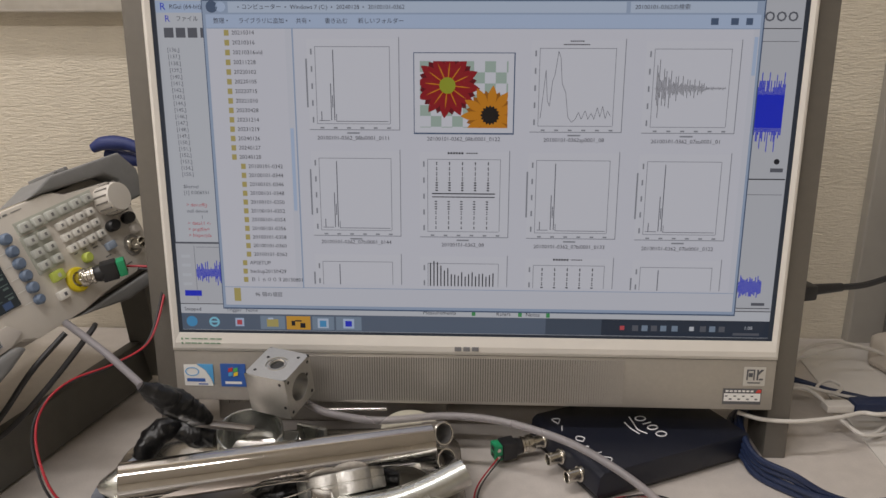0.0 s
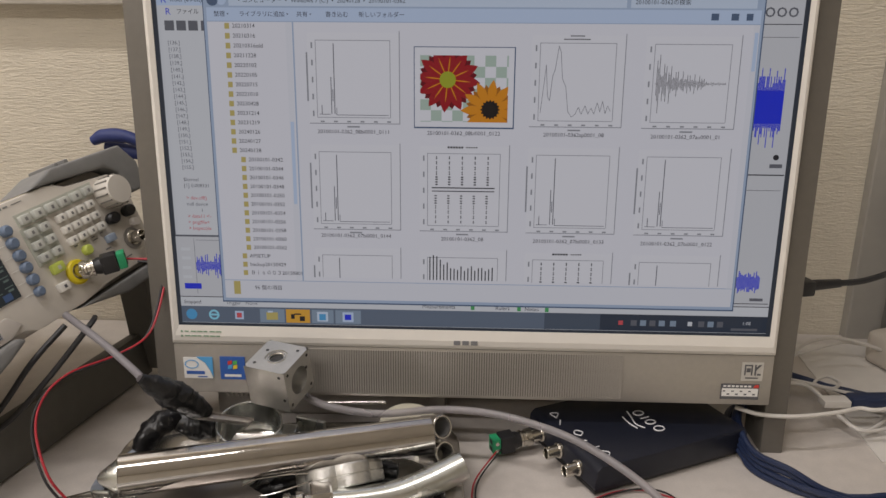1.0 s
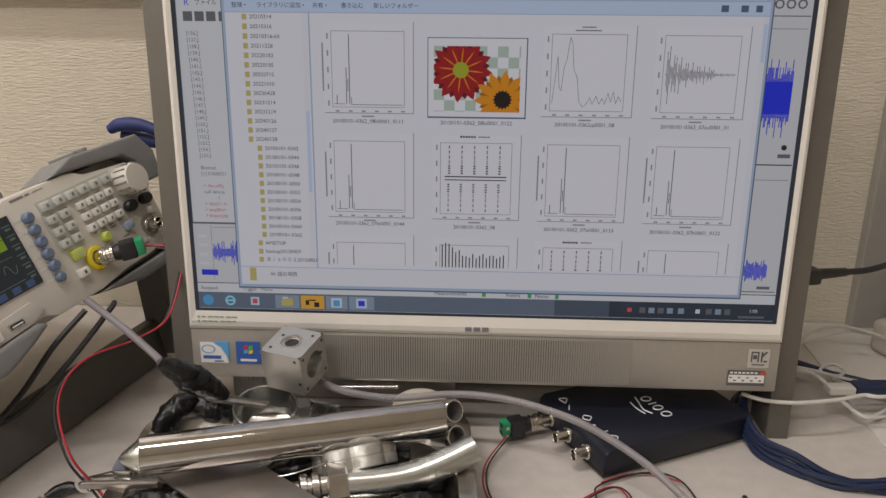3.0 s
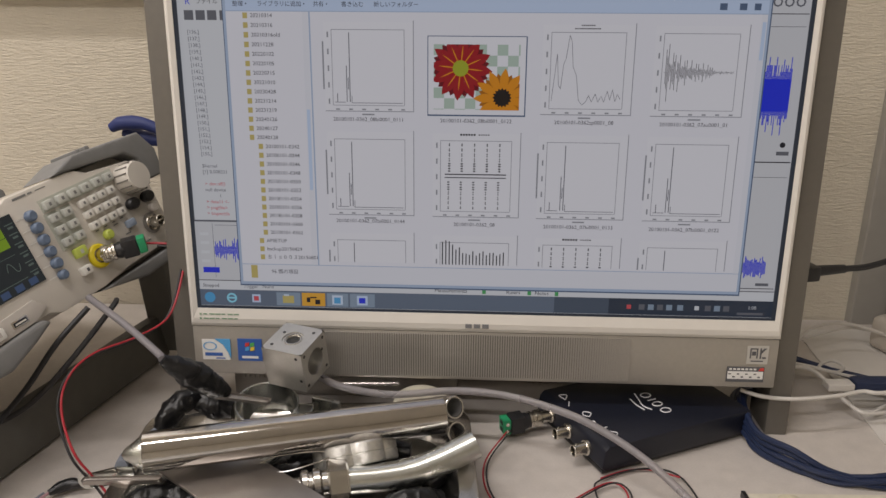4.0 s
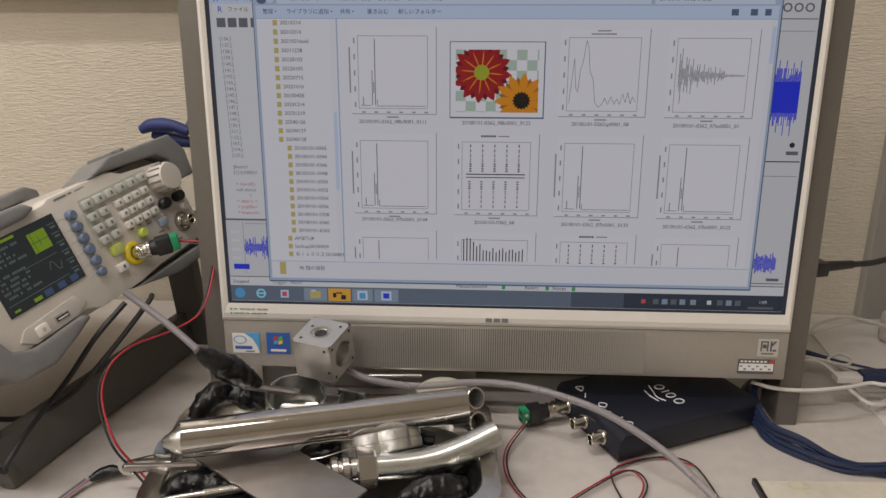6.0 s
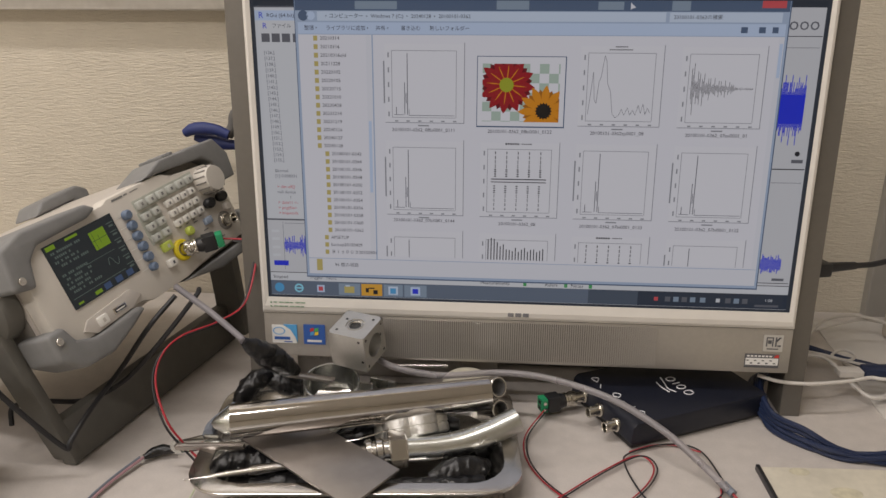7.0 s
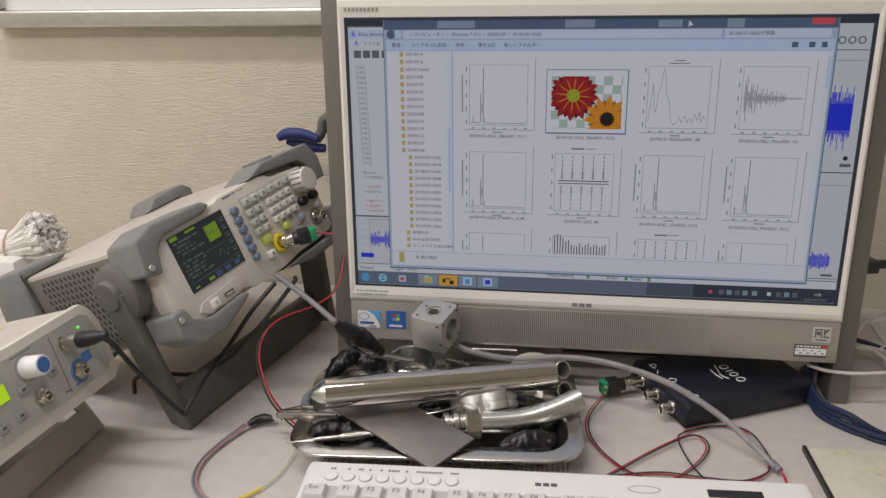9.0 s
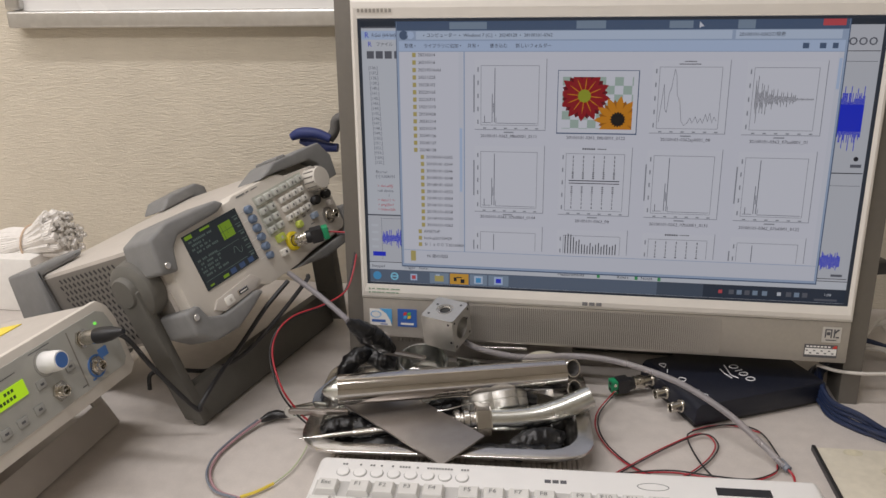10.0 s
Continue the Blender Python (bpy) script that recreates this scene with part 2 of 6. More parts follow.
def lettering(text, size, align="LEFT"):
    cu = bpy.data.curves.new("lettering", "FONT")
    cu.body, cu.size, cu.align_x, cu.align_y, cu.resolution_u = text, size, align, "CENTER", 2
    ob = bpy.data.objects.new("lettering", cu)
    scene.collection.objects.link(ob)
    bpy.context.view_layer.update()
    me = bpy.data.meshes.new_from_object(ob.evaluated_get(bpy.context.evaluated_depsgraph_get()))
    bpy.data.objects.remove(ob)
    bpy.data.curves.remove(cu)
    bm = bmesh.new()
    bm.from_mesh(me)
    bpy.data.meshes.remove(me)
    return bm


# ---- the room ----
def structure(name, bm, mat, label, category):
    return tagged(part(name, bm, mat, None, "", False), label, category, kind="structure")


WALL_Y = 0.842
structure("wall_north", box(-2.2, 2.0, WALL_Y, WALL_Y + 0.12, -0.72, 1.78), WALL, "beige wall with woven vinyl wallpaper", "wall")
structure("wall_south", box(-2.2, 2.0, -2.6, -2.5, -0.72, 1.78), PLAIN_WALL, "plain painted wall behind the camera", "wall")
structure("wall_west", box(-2.3, -2.2, -2.6, 0.962, -0.72, 1.78), PLAIN_WALL, "plain painted side wall", "wall")
structure("wall_east", box(2.0, 2.1, -2.6, 0.962, -0.72, 1.78), PLAIN_WALL, "plain painted side wall", "wall")
structure("floor", box(-2.3, 2.1, -2.6, 0.962, -0.82, -0.72), FLOOR, "grey vinyl floor under the desk", "floor")
structure("ceiling", box(-2.3, 2.1, -2.6, 0.962, 1.78, 1.88), CEIL, "white ceiling board", "ceiling")
structure("trim", box(0.392, 0.44, WALL_Y - 0.014, WALL_Y, -0.72, 1.78, 0.002), TRIM, "smooth painted upright trim beside the wallpaper", "trim")
# the last housing, at the left, is added only to go with the fill lamp
for x, y, sx, sy in ((-0.55, 0.16, 1.3, 0.24), (-0.75, -1.2, 1.3, 0.24), (-1.75, -0.4, 0.24, 1.3)):
    lamp = thing("ceiling_light", pose(x, y, 1.78), "white ceiling light with a fluorescent tube", "ceiling light", "ceiling lights")
    part("housing", box(-sx / 2, sx / 2, -sy / 2, sy / 2, -0.05, -0.002, 0.006), CEIL, lamp)

desk = thing("desk", pose(0, 0, 0), "desk with a warm grey laminate top against the wall", "desk")
part("desktop", box(-1.3, 1.1, 0.10, WALL_Y - 0.003, -0.03, 0, 0.002), DESK, desk)
for x in (-1.25, 1.05):
    part("side_panel", box(x - 0.02, x + 0.02, 0.14, 0.80, -0.72, -0.03), STEEL_GREY, desk)

board = thing("whiteboard", pose(-0.25, WALL_Y, 0.335), "whiteboard with an aluminium frame hung on the wall", "whiteboard")
part("panel", box(-0.478, 0.45, -0.012, -0.001, 0.012, 0.62), BOARD, board)
part("bottom_rail", box(-0.485, 0.46, -0.022, -0.001, -0.004, 0.017, 0.004, 3), ALU, board)
part("top_rail", box(-0.485, 0.46, -0.022, -0.001, 0.615, 0.636, 0.004, 3), ALU, board)
for x in (-0.485, 0.44):
    part("side_rail", box(x, x + 0.02, -0.0215, -0.001, 0.018, 0.614, 0.004, 3), ALU, board)

# ---- the all-in-one computer ----
pc = thing("desktop_computer", pose(0, 0.6, 0.1024, -2.37), "silver and white all-in-one computer, screen lit, on the desk", "computer")


def bezel_frame():
    """A one-piece frame with rounded lips round the display."""
    bm = bmesh.new()
    steps = [(0.0, 0.016), (0.0, -0.0015), (0.0012, -0.0035), (0.003, -0.0042), (0.0062, -0.0032), (0.0066, 0.0025)]
    outer, inner = (-0.2285, 0.2285, -0.0165, 0.268), (-0.2217, 0.2217, -0.0004, 0.2494)
    loops = []
    for f, y in steps:
        k = f / 0.0066
        c = [o + (i - o) * k for o, i in zip(outer, inner)]
        loops.append([bm.verts.new(v) for v in ((c[0], y, c[2]), (c[1], y, c[2]), (c[1], y, c[3]), (c[0], y, c[3]))])
    for a, b in zip(loops, loops[1:]):
        for i in range(4):
            j = (i + 1) % 4
            bm.faces.new((a[i], a[j], b[j], b[i]))
    return bm


bezel = part("bezel", bezel_frame(), BEZEL, pc, "off-white glossy plastic bezel", False)
screen = part("screen", box(-0.2235, 0.2235, 0.0015, 0.008, -0.002, 0.251), glow("display_grey", (0.34, 0.345, 0.38), 1.0), pc, "lit display with open program windows", False)
part("back_shell", box(-0.226, 0.226, 0.0165, 0.075, -0.05, 0.262, 0.008), SHELL_DARK, pc)
part("lower_panel", box(-0.2282, 0.2282, -0.002, 0.016, -0.0575, -0.0168, 0.0015), SILVER, pc, "silver lower panel with a speaker grille")
part("grille_recess", flat([(-0.1300, -0.0545, 0.1148, -0.0190)], -0.0022), GROOVE, pc, "", False)
rib = bmesh.new()
bmesh.ops.create_cube(rib, size=1, matrix=Matrix.LocRotScale((0, -0.0026, -0.0368), None, (0.00118, 0.0010, 0.0362)))
me = bpy.data.meshes.new("slat")
rib.to_mesh(me)
rib.free()
me.materials.append(SILVER)
for i in range(132):
    ob = new("slat", me)
    ob.parent = pc
    edge = max(0, abs(i - 65.5) / 65.5 - 0.5) / 0.5
    ob.location = (-0.1306 + i * 0.001875, 0.0004 * edge, 0)
    ob.scale = (1 + 0.50 * edge, 1, 1)
for s in (-1, 1):
    x0, x1 = sorted((s * 0.2288, s * 0.2462))
    post = box(x0, x1, 0.006, 0.045, -0.1023, 0.272, 0.0015)
    part("side_post", post, FRAME_GREY, pc, "grey-brown side post that reaches the desk")
part("top_bar", box(-0.2285, 0.2285, 0.018, 0.045, 0.2685, 0.272, 0.001), FRAME_GREY, pc)
base = part("stand_base", box(-0.215, -0.02, 0.050, 0.16, -0.1015, -0.059, 0.003), SILVER, pc, "ribbed silver foot under the display")
for i in range(42):
    part("rib", box(-0.207 + i * 0.0042, -0.2048 + i * 0.0042, 0.0485, 0.0499, -0.085, -0.062), SILVER, pc, "", False)
part("rear_foot", box(-0.02, 0.20, 0.085, 0.17, -0.1015, -0.06, 0.003), SHELL_DARK, pc)

# stickers, plates and marks on the case
st = part("sticker", slab([(-0.2212, -0.0452), (-0.1990, -0.0452), (-0.2005, -0.0395), (-0.2045, -0.0325), (-0.2110, -0.0280), (-0.2212, -0.0280)], -0.0026, -0.0021), PAPER, pc, "white and blue processor sticker", False)
part("blue_corner", slab([(-0.2110, -0.0274), (-0.1985, -0.0274), (-0.1985, -0.0440), (-0.2003, -0.0392), (-0.2043, -0.0322)], -0.0026, -0.0021), INK_SKY, st, "", False)
part("oval_mark", lathe([(0.0042, 0), (0.0050, 0), (0.0050, 0.0002), (0.0042, 0.0002), (0.0042, 0)], 28), INK_SKY, st, "", False, pose(-0.2148, -0.0027, -0.0335, 90) @ Matrix.Diagonal((1.1, 0.72, 1, 1)))
part("word_bar", flat([(-0.2192, -0.0418, -0.2050, -0.0390), (-0.2105, -0.0442, -0.2030, -0.0432)], -0.0028), INK_BLUE, st, "", False)
st = part("sticker", box(-0.1927, -0.1733, -0.0026, -0.0021, -0.0455, -0.0267), INK_BLUE, pc, "blue operating-system sticker with a four-colour flag", False)
for dx, dz, m in ((0, 0, INK_RED), (1, 0, INK_GREEN), (0, -1, INK_SKY), (1, -1, INK_YELLOW)):
    x, z = -0.1868 + dx * 0.0040, -0.0330 + dz * 0.0036
    part("flag_pane", slab([(x, z - 0.0004), (x + 0.0034, z + 0.0004), (x + 0.0037, z + 0.0034), (x + 0.0004, z + 0.0026)], -0.0030, -0.0026), m, st, "", False)
part("word_bar", flat([(-0.1895, -0.0433, -0.1765, -0.0412)], -0.0028), PAPER, st, "", False)
pl = part("rating_plate", box(0.1905, 0.2190, -0.0026, -0.0021, -0.0525, -0.0400), INK, pc, "black and white rating label with a red mark", False)
part("white_field", flat([(0.1912, -0.0500, 0.2183, -0.0435)], -0.0027), PAPER, pl, "", False)
part("red_mark", slab([(0.2145, -0.0429), (0.2185, -0.0429), (0.2185, -0.0404), (0.2160, -0.0404)], -0.0029, -0.0026), INK_RED, pl, "", False)
part("word_bar", flat([(0.1918 + 0.0032 * i, -0.0462 - 0.0026 * (i % 2), 0.1938 + 0.0032 * i, -0.0452 - 0.0024 * (i % 2)) for i in range(8)], -0.0029), INK, pl, "", False)
part("word_bar", flat([(0.1920 + 0.0031 * i, -0.0423, 0.1942 + 0.0031 * i, -0.0409) for i in range(7)], -0.0029), PAPER, pl, "", False)
ec = part("label", box(0.2045, 0.2205, -0.0026, -0.0021, -0.0372, -0.0223), material("label_grey", (0.52, 0.50, 0.46), 0.5), pc, "pale square label with a dark emblem", False)
part("emblem", join(slab([(0.2065, -0.0325), (0.2075, -0.0325), (0.2075, -0.0250), (0.2115, -0.0250), (0.2115, -0.0325), (0.2125, -0.0325), (0.2125, -0.0240), (0.2065, -0.0240)], -0.0029, -0.0026), slab([(0.2080, -0.0300), (0.2110, -0.0300), (0.2110, -0.0268), (0.2080, -0.0268)], -0.0029, -0.0026), slab([(0.2140, -0.0325), (0.2152, -0.0325), (0.2152, -0.0285), (0.2190, -0.0240), (0.2170, -0.0240), (0.2152, -0.0262), (0.2152, -0.0240), (0.2140, -0.0240)], -0.0029, -0.0026), slab([(0.2160, -0.0325), (0.2188, -0.0325), (0.2188, -0.0312), (0.2160, -0.0312)], -0.0029, -0.0026)), INK, ec, "", False)
part("word_bar", flat([(0.2075, -0.0352, 0.2170, -0.0342)], -0.0028), INK, ec, "", False)
MARK_GREY = material("mark_grey", (0.20, 0.20, 0.21), 0.4)
for x in (-0.0125, -0.0060, 0.0005):
    part("maker_mark", box(x, x + 0.0050, -0.0047, -0.0041, -0.0124, -0.0090, 0.0002), MARK_GREY, bezel, "grey block of the maker's mark", False)
part("name_mark", flat([(-0.2215 + 0.0036 * i, 0.2556, -0.2192 + 0.0036 * i, 0.2588) for i in range(9)], -0.0044), material("mark_tan", (0.30, 0.28, 0.25), 0.4), bezel, "faint bar of raised lettering", False)
part("notice_bars", flat([(-0.2175 + 0.0048 * i, -0.0062 - 0.0036 * j, -0.2175 + 0.0048 * i + (0.0042 if (i + j) % 3 else 0.003), -0.0052 - 0.0036 * j) for i in range(6) for j in range(2)] + [(-0.2205, -0.0066, -0.2190, -0.0050), (-0.2205, -0.0102, -0.2190, -0.0086)], -0.0044), material("notice_green", (0.18, 0.32, 0.2), 0.5), bezel, "small green notice text as bars", False)

# ---- what the display shows ----
SX, SZ = 0.443 / 1600, 0.249 / 900


def sx(x):
    return -0.2215 + x * SX


def sz(y):
    return 0.249 - y * SZ


LAYER = 0.00045


def shows(name, rects, mat, depth):
    quads = [(sx(a), sz(d), sx(c), sz(b)) for a, b, c, d in rects]
    if len(quads) > 5:
        return tagged(part(name, flat(quads, 0.0012 - LAYER * depth), mat, screen, "", False), kind="stuff")
    for q in quads:
        part(name, flat([q], 0.0012 - LAYER * depth), mat, screen, "", False)


G = {k: glow("display_" + k, c, 1.0) for k, c in dict(
    white=(0.42, 0.42, 0.475), pane=(0.40, 0.405, 0.46), pale=(0.37, 0.38, 0.42), glass=(0.22, 0.27, 0.37), bar=(0.29, 0.35, 0.48), dark=(0.02, 0.025, 0.035), field=(0.32, 0.37, 0.47),
    task=(0.018, 0.025, 0.040), taskmid=(0.075, 0.095, 0.135), taskdim=(0.042, 0.055, 0.080), tasklit=(0.14, 0.18, 0.24), ink=(0.010, 0.010, 0.014), soft=(0.075, 0.078, 0.095), faint=(0.17, 0.175, 0.20), edge=(0.05, 0.075, 0.13), blue=(0.012, 0.022, 0.40), red=(0.34, 0.05, 0.06), folder=(0.30, 0.25, 0.09), orange=(0.42, 0.22, 0.03), sky=(0.05, 0.20, 0.38),
    thumb=(0.43, 0.43, 0.48), check=(0.24, 0.30, 0.27), petal=(0.19, 0.004, 0.008), petal2=(0.40, 0.15, 0.006), core=(0.20, 0.22, 0.015), core2=(0.006, 0.004, 0.003), crimson=(0.085, 0.001, 0.005), icon=(0.16, 0.38, 0.50), green=(0.04, 0.2, 0.07), close=(0.35, 0.05, 0.06)).items()}


def words(name, text, x, y, size, mat, depth, align="LEFT"):
    bm = lettering(text, size * SX * 0.95, align)
    bm.transform(pose(sx(x), 0.0012 - LAYER * depth, sz(y), 90))
    return part(name, bm, mat, screen, "", False)


shows("dark_strip", [(0, 0, 1600, 22)], G["dark"], 1)
shows("dark_rim", [(-4, -4, 9, 904), (1590, -4, 1604, 904), (-4, -4, 1604, 5), (-4, 896, 1604, 904)], G["dark"], 9)
shows("status_strip", [(0, 826, 1600, 852)], G["pale"], 1)
shows("divider", [(1490, 97, 1592, 99), (1490, 467, 1592, 470), (1500, 508, 1588, 509), (1500, 128, 1588, 129), (0, 824, 1600, 826), (1500, 815, 1590, 817)], G["ink"], 2)
shows("task_bar", [(1150, 853, 1600, 900)], G["task"], 1)
shows("task_bar", [(0, 853, 1000, 900)], G["taskmid"], 1)
shows("task_bar", [(1000, 853, 1150, 900)], G["taskdim"], 1)
shows("task_button", [(222, 857, 290, 896), (365, 857, 425, 896), (430, 857, 500, 896)], G["tasklit"], 2)
shows("task_button", [(294, 857, 360, 896)], G["orange"], 2)
part("start_button", lathe([(0, 0), (0.0042, 0), (0.0042, 0.0001), (0, 0.0001)], 24), G["sky"], screen, "", False, pose(sx(32), 0.0012 - LAYER * 2, sz(876), 90))
part("browser_icon", lathe([(0.0026, 0), (0.0040, 0), (0.0040, 0.0001), (0.0026, 0.0001), (0.0026, 0)], 24), G["icon"], screen, "", False, pose(sx(95), 0.0012 - LAYER * 3, sz(876), 90))
shows("browser_icon", [(84, 873, 108, 878)], G["icon"], 3.5)
shows("player_icon", [(153, 864, 177, 888)], G["bar"], 3)
shows("player_icon", [(158, 869, 172, 883)], G["close"], 3.5)
shows("folder_button_icon", [(240, 866, 272, 888)], G["folder"], 3)
shows("folder_button_icon", [(244, 862, 258, 867)], G["field"], 3)
shows("program_icon", [(308, 870, 318, 884), (318, 868, 336, 872), (332, 876, 346, 890)], G["ink"], 3)
shows("program_icon", [(380, 862, 410, 890)], G["field"], 3)
shows("program_icon", [(386, 868, 404, 886)], G["sky"], 3.5)
shows("program_icon", [(450, 862, 480, 890)], G["bar"], 3)
shows("program_icon", [(456, 868, 474, 884)], G["blue"], 3.5)
for x, m in ((1205, "close"), (1390, "pale")):
    shows("task_icon", [(x - 6, 870, x + 6, 882)], G[m], 3)
words("clock_text", "1:08", 1528, 872, 14, G["pale"], 3)
shows("clock_bar", [(1500, 886, 1570, 893)], G["soft"], 3)
for x in (1240, 1265, 1290, 1315, 1345, 1420, 1445, 1470):
    shows("task_icon", [(x - 8, 868, x + 8, 884)], G["tasklit"] if x % 2 else G["soft"], 3)
words("status_text", "Stopped", 14, 840, 15, G["ink"], 3)
words("status_text", "Trigger   None", 130, 841, 15, G["soft"], 3)
words("status_text", "Measurements", 668, 841, 16, G["ink"], 3)
words("status_text", "Rulers", 866, 842, 16, G["ink"], 3)
words("status_text", "Notes", 945, 843, 16, G["ink"], 3)
shows("tick_box", [(800, 836, 810, 848), (925, 837, 935, 849), (1000, 838, 1010, 850)], G["green"], 3)
# the console window at the back
shows("console_window", [(2, 22, 140, 655)], G["pale"], 2)
shows("console_edge", [(2, 22, 140, 26), (2, 22, 7, 655), (2, 650, 140, 655)], G["soft"], 3)
shows("console_title", [(7, 34, 140, 62)], G["bar"], 3)
shows("console_menu", [(10, 64, 140, 88), (10, 92, 140, 128)], G["pale"], 3)
words("console_text", "RGui (64-bit)", 42, 48, 16, G["ink"], 4)
words("console_text", "ファイル", 56, 77, 15, G["ink"], 4)
words("console_letter", "R", 18, 48, 26, G["blue"], 4)
words("console_letter", "R", 28, 77, 24, G["blue"], 4)
shows("console_icon", [(24, 98, 48, 122), (54, 98, 78, 122), (84, 98, 108, 122), (116, 98, 138, 122)], G["soft"], 4)
for i in range(20):
    words("console_text", "[%d,]" % (136 + i), 28 + i * 0.6, 152 + i * 16.6, 14, G["soft"], 4)
words("console_text", "$kernel", 40, 500, 14, G["soft"], 4)
words("console_text", "[1] 0.008331", 40, 516, 14, G["soft"], 4)
for i, (t, c) in enumerate((("> dev.off()", "red"), ("null device", "soft"), ("          1", "soft"), ("> data11 <- ", "red"), ("> png(file=", "red"), ("> bispec(da", "red"))):
    words("console_text", t, 44, 549 + i * 16.5, 14, G[c], 4)


def spikes(x0, x1, mid, tall, count, seed, floor_gain=0.3):
    r = random.Random(seed)
    out = []
    w = (x1 - x0) / count
    for i in range(count):
        h = tall * (floor_gain + (1 - floor_gain) * r.random() ** 2)
        out.append((x0 + i * w, mid - h, x0 + (i + 0.8) * w, mid + h * (0.7 + 0.3 * r.random())))
    return out


shows("left_trace", spikes(56, 140, 737, 36, 30, 1), G["blue"], 3)
shows("left_axis", [(54, 660, 55, 815), (60, 664, 128, 665)], G["soft"], 3)
shows("left_badge", [(20, 786, 66, 802)], G["blue"], 3)
for i, y in enumerate((690, 715, 742, 768)):
    shows("axis_mark", [(18, y - 4, 42, y + 4)], G["pale"], 3)
r8 = random.Random(8)
shows("right_trace", [(1490, 256, 1568, 338)] + [(1490 + i * 2.6, 252 - r8.choice((4, 14, 22, 30) if i % 7 else (44, 50)), 1492.2 + i * 2.6, 344 + r8.choice((4, 12, 20, 28) if i % 7 != 3 else (46, 54))) for i in range(30)], G["blue"], 3)
shows("right_trace", spikes(1490, 1562, 758, 34, 24, 3, 0.45), G["blue"], 3)
part("right_dot", lathe([(0, 0), (0.002, 0), (0.002, 0.0001), (0, 0.0001)], 14), G["ink"], screen, "", False, pose(sx(1566), 0.0012 - LAYER * 3, sz(423), 90))
shows("right_text", [(1552, 440, 1584, 450), (1540, 800, 1575, 808)], G["soft"], 3)
part("scope_mark", lettering("ooo", 0.014), G["soft"], screen, "grey maker's mark as plain rings", False, pose(sx(1498), 0.0012 - LAYER * 3, sz(66), 90))

# the folder window in front
shows("window_frame", [(125, 3, 1497, 833)], G["glass"], 5)
shows("window_edge", [(124, 2, 126, 833), (1496, 2, 1499, 835), (124, 832, 1499, 836)], G["edge"], 6)
shows("title_bar", [(127, 5, 1495, 34)], G["edge"], 6)
shows("title_shine", [(300, 8, 420, 30), (700, 6, 790, 30), (980, 8, 1050, 30), (1180, 6, 1230, 32)], G["tasklit"], 7)
shows("close_button", [(1420, 5, 1484, 24)], G["close"], 8)
shows("address_field", [(190, 36, 1166, 62), (1176, 36, 1478, 62)], G["field"], 6)
shows("tool_bar", [(133, 66, 1490, 98)], G["bar"], 6)
shows("tree_pane", [(133, 100, 345, 772)], G["white"], 6)
shows("content_pane", [(349, 100, 1490, 772)], G["white"], 6)
shows("detail_pane", [(133, 774, 1490, 824)], G["pane"], 6)
shows("scroll_bar", [(329, 100, 343, 772), (1475, 100, 1489, 772)], G["pane"], 7)
shows("scroll_grip", [(332, 345, 341, 560), (1478, 118, 1487, 210)], G["bar"], 8)
for x, r in ((150, 0.0040), (172, 0.0034)):
    part("round_button", lathe([(0, 0), (r, 0), (r, 0.0001), (0, 0.0001)], 20), G["edge" if x == 150 else "bar"], screen, "", False, pose(sx(x), 0.0012 - LAYER * 7, sz(48), 90))
for x, t in ((215, "▸ コンピューター  ▸  Windows 7 (C:)  ▸  20240128  ▸  20100101-0362"), (1186, "20100101-0362の検索")):
    words("address_text", t, x, 49, 15, G["ink"], 8)
for x, t in ((152, "整理 ▾"), (215, "ライブラリに追加 ▾"), (358, "共有 ▾"), (430, "書き込む"), (512, "新しいフォルダー")):
    words("tool_text", t, x, 82, 15, G["ink"], 8)
shows("tool_icon", [(1370, 74, 1388, 90), (1418, 74, 1436, 90), (1454, 74, 1470, 90)], G["edge"], 8)
TREE = ["20210314", "20210316", "20210316old", "20211228", "20220102", "20220105", "20220715", "20221010", "20230428", "20231214", "20231219", "20240126", "20240127", "20240128"]
SUB = ["0342", "0344", "0346", "0348", "0350", "0352", "0354", "0356", "0358", "0360", "0362"]
rows = [(t, 196, 110 + i * 23.85) for i, t in enumerate(TREE)] + [("20100101-" + t, 218, 444 + i * 23.6) for i, t in enumerate(SUB)] + [(t, 206, 704 + i * 23.4) for i, t in enumerate(("APSETUP", "backup20150429", "Ｂｉｓ００３20150801"))]
for t, x, y in rows:
    words("folder_text", t, x, y, 15, G["ink"], 8)
    shows("folder_icon", [(x - 19, y - 7, x - 7, y + 7)], G["folder"], 8)
shows("folder_icon", [(158, 775, 176, 812)], G["folder"], 8)
words("folder_text", "96 個の項目", 215, 793, 15, G["ink"], 8)


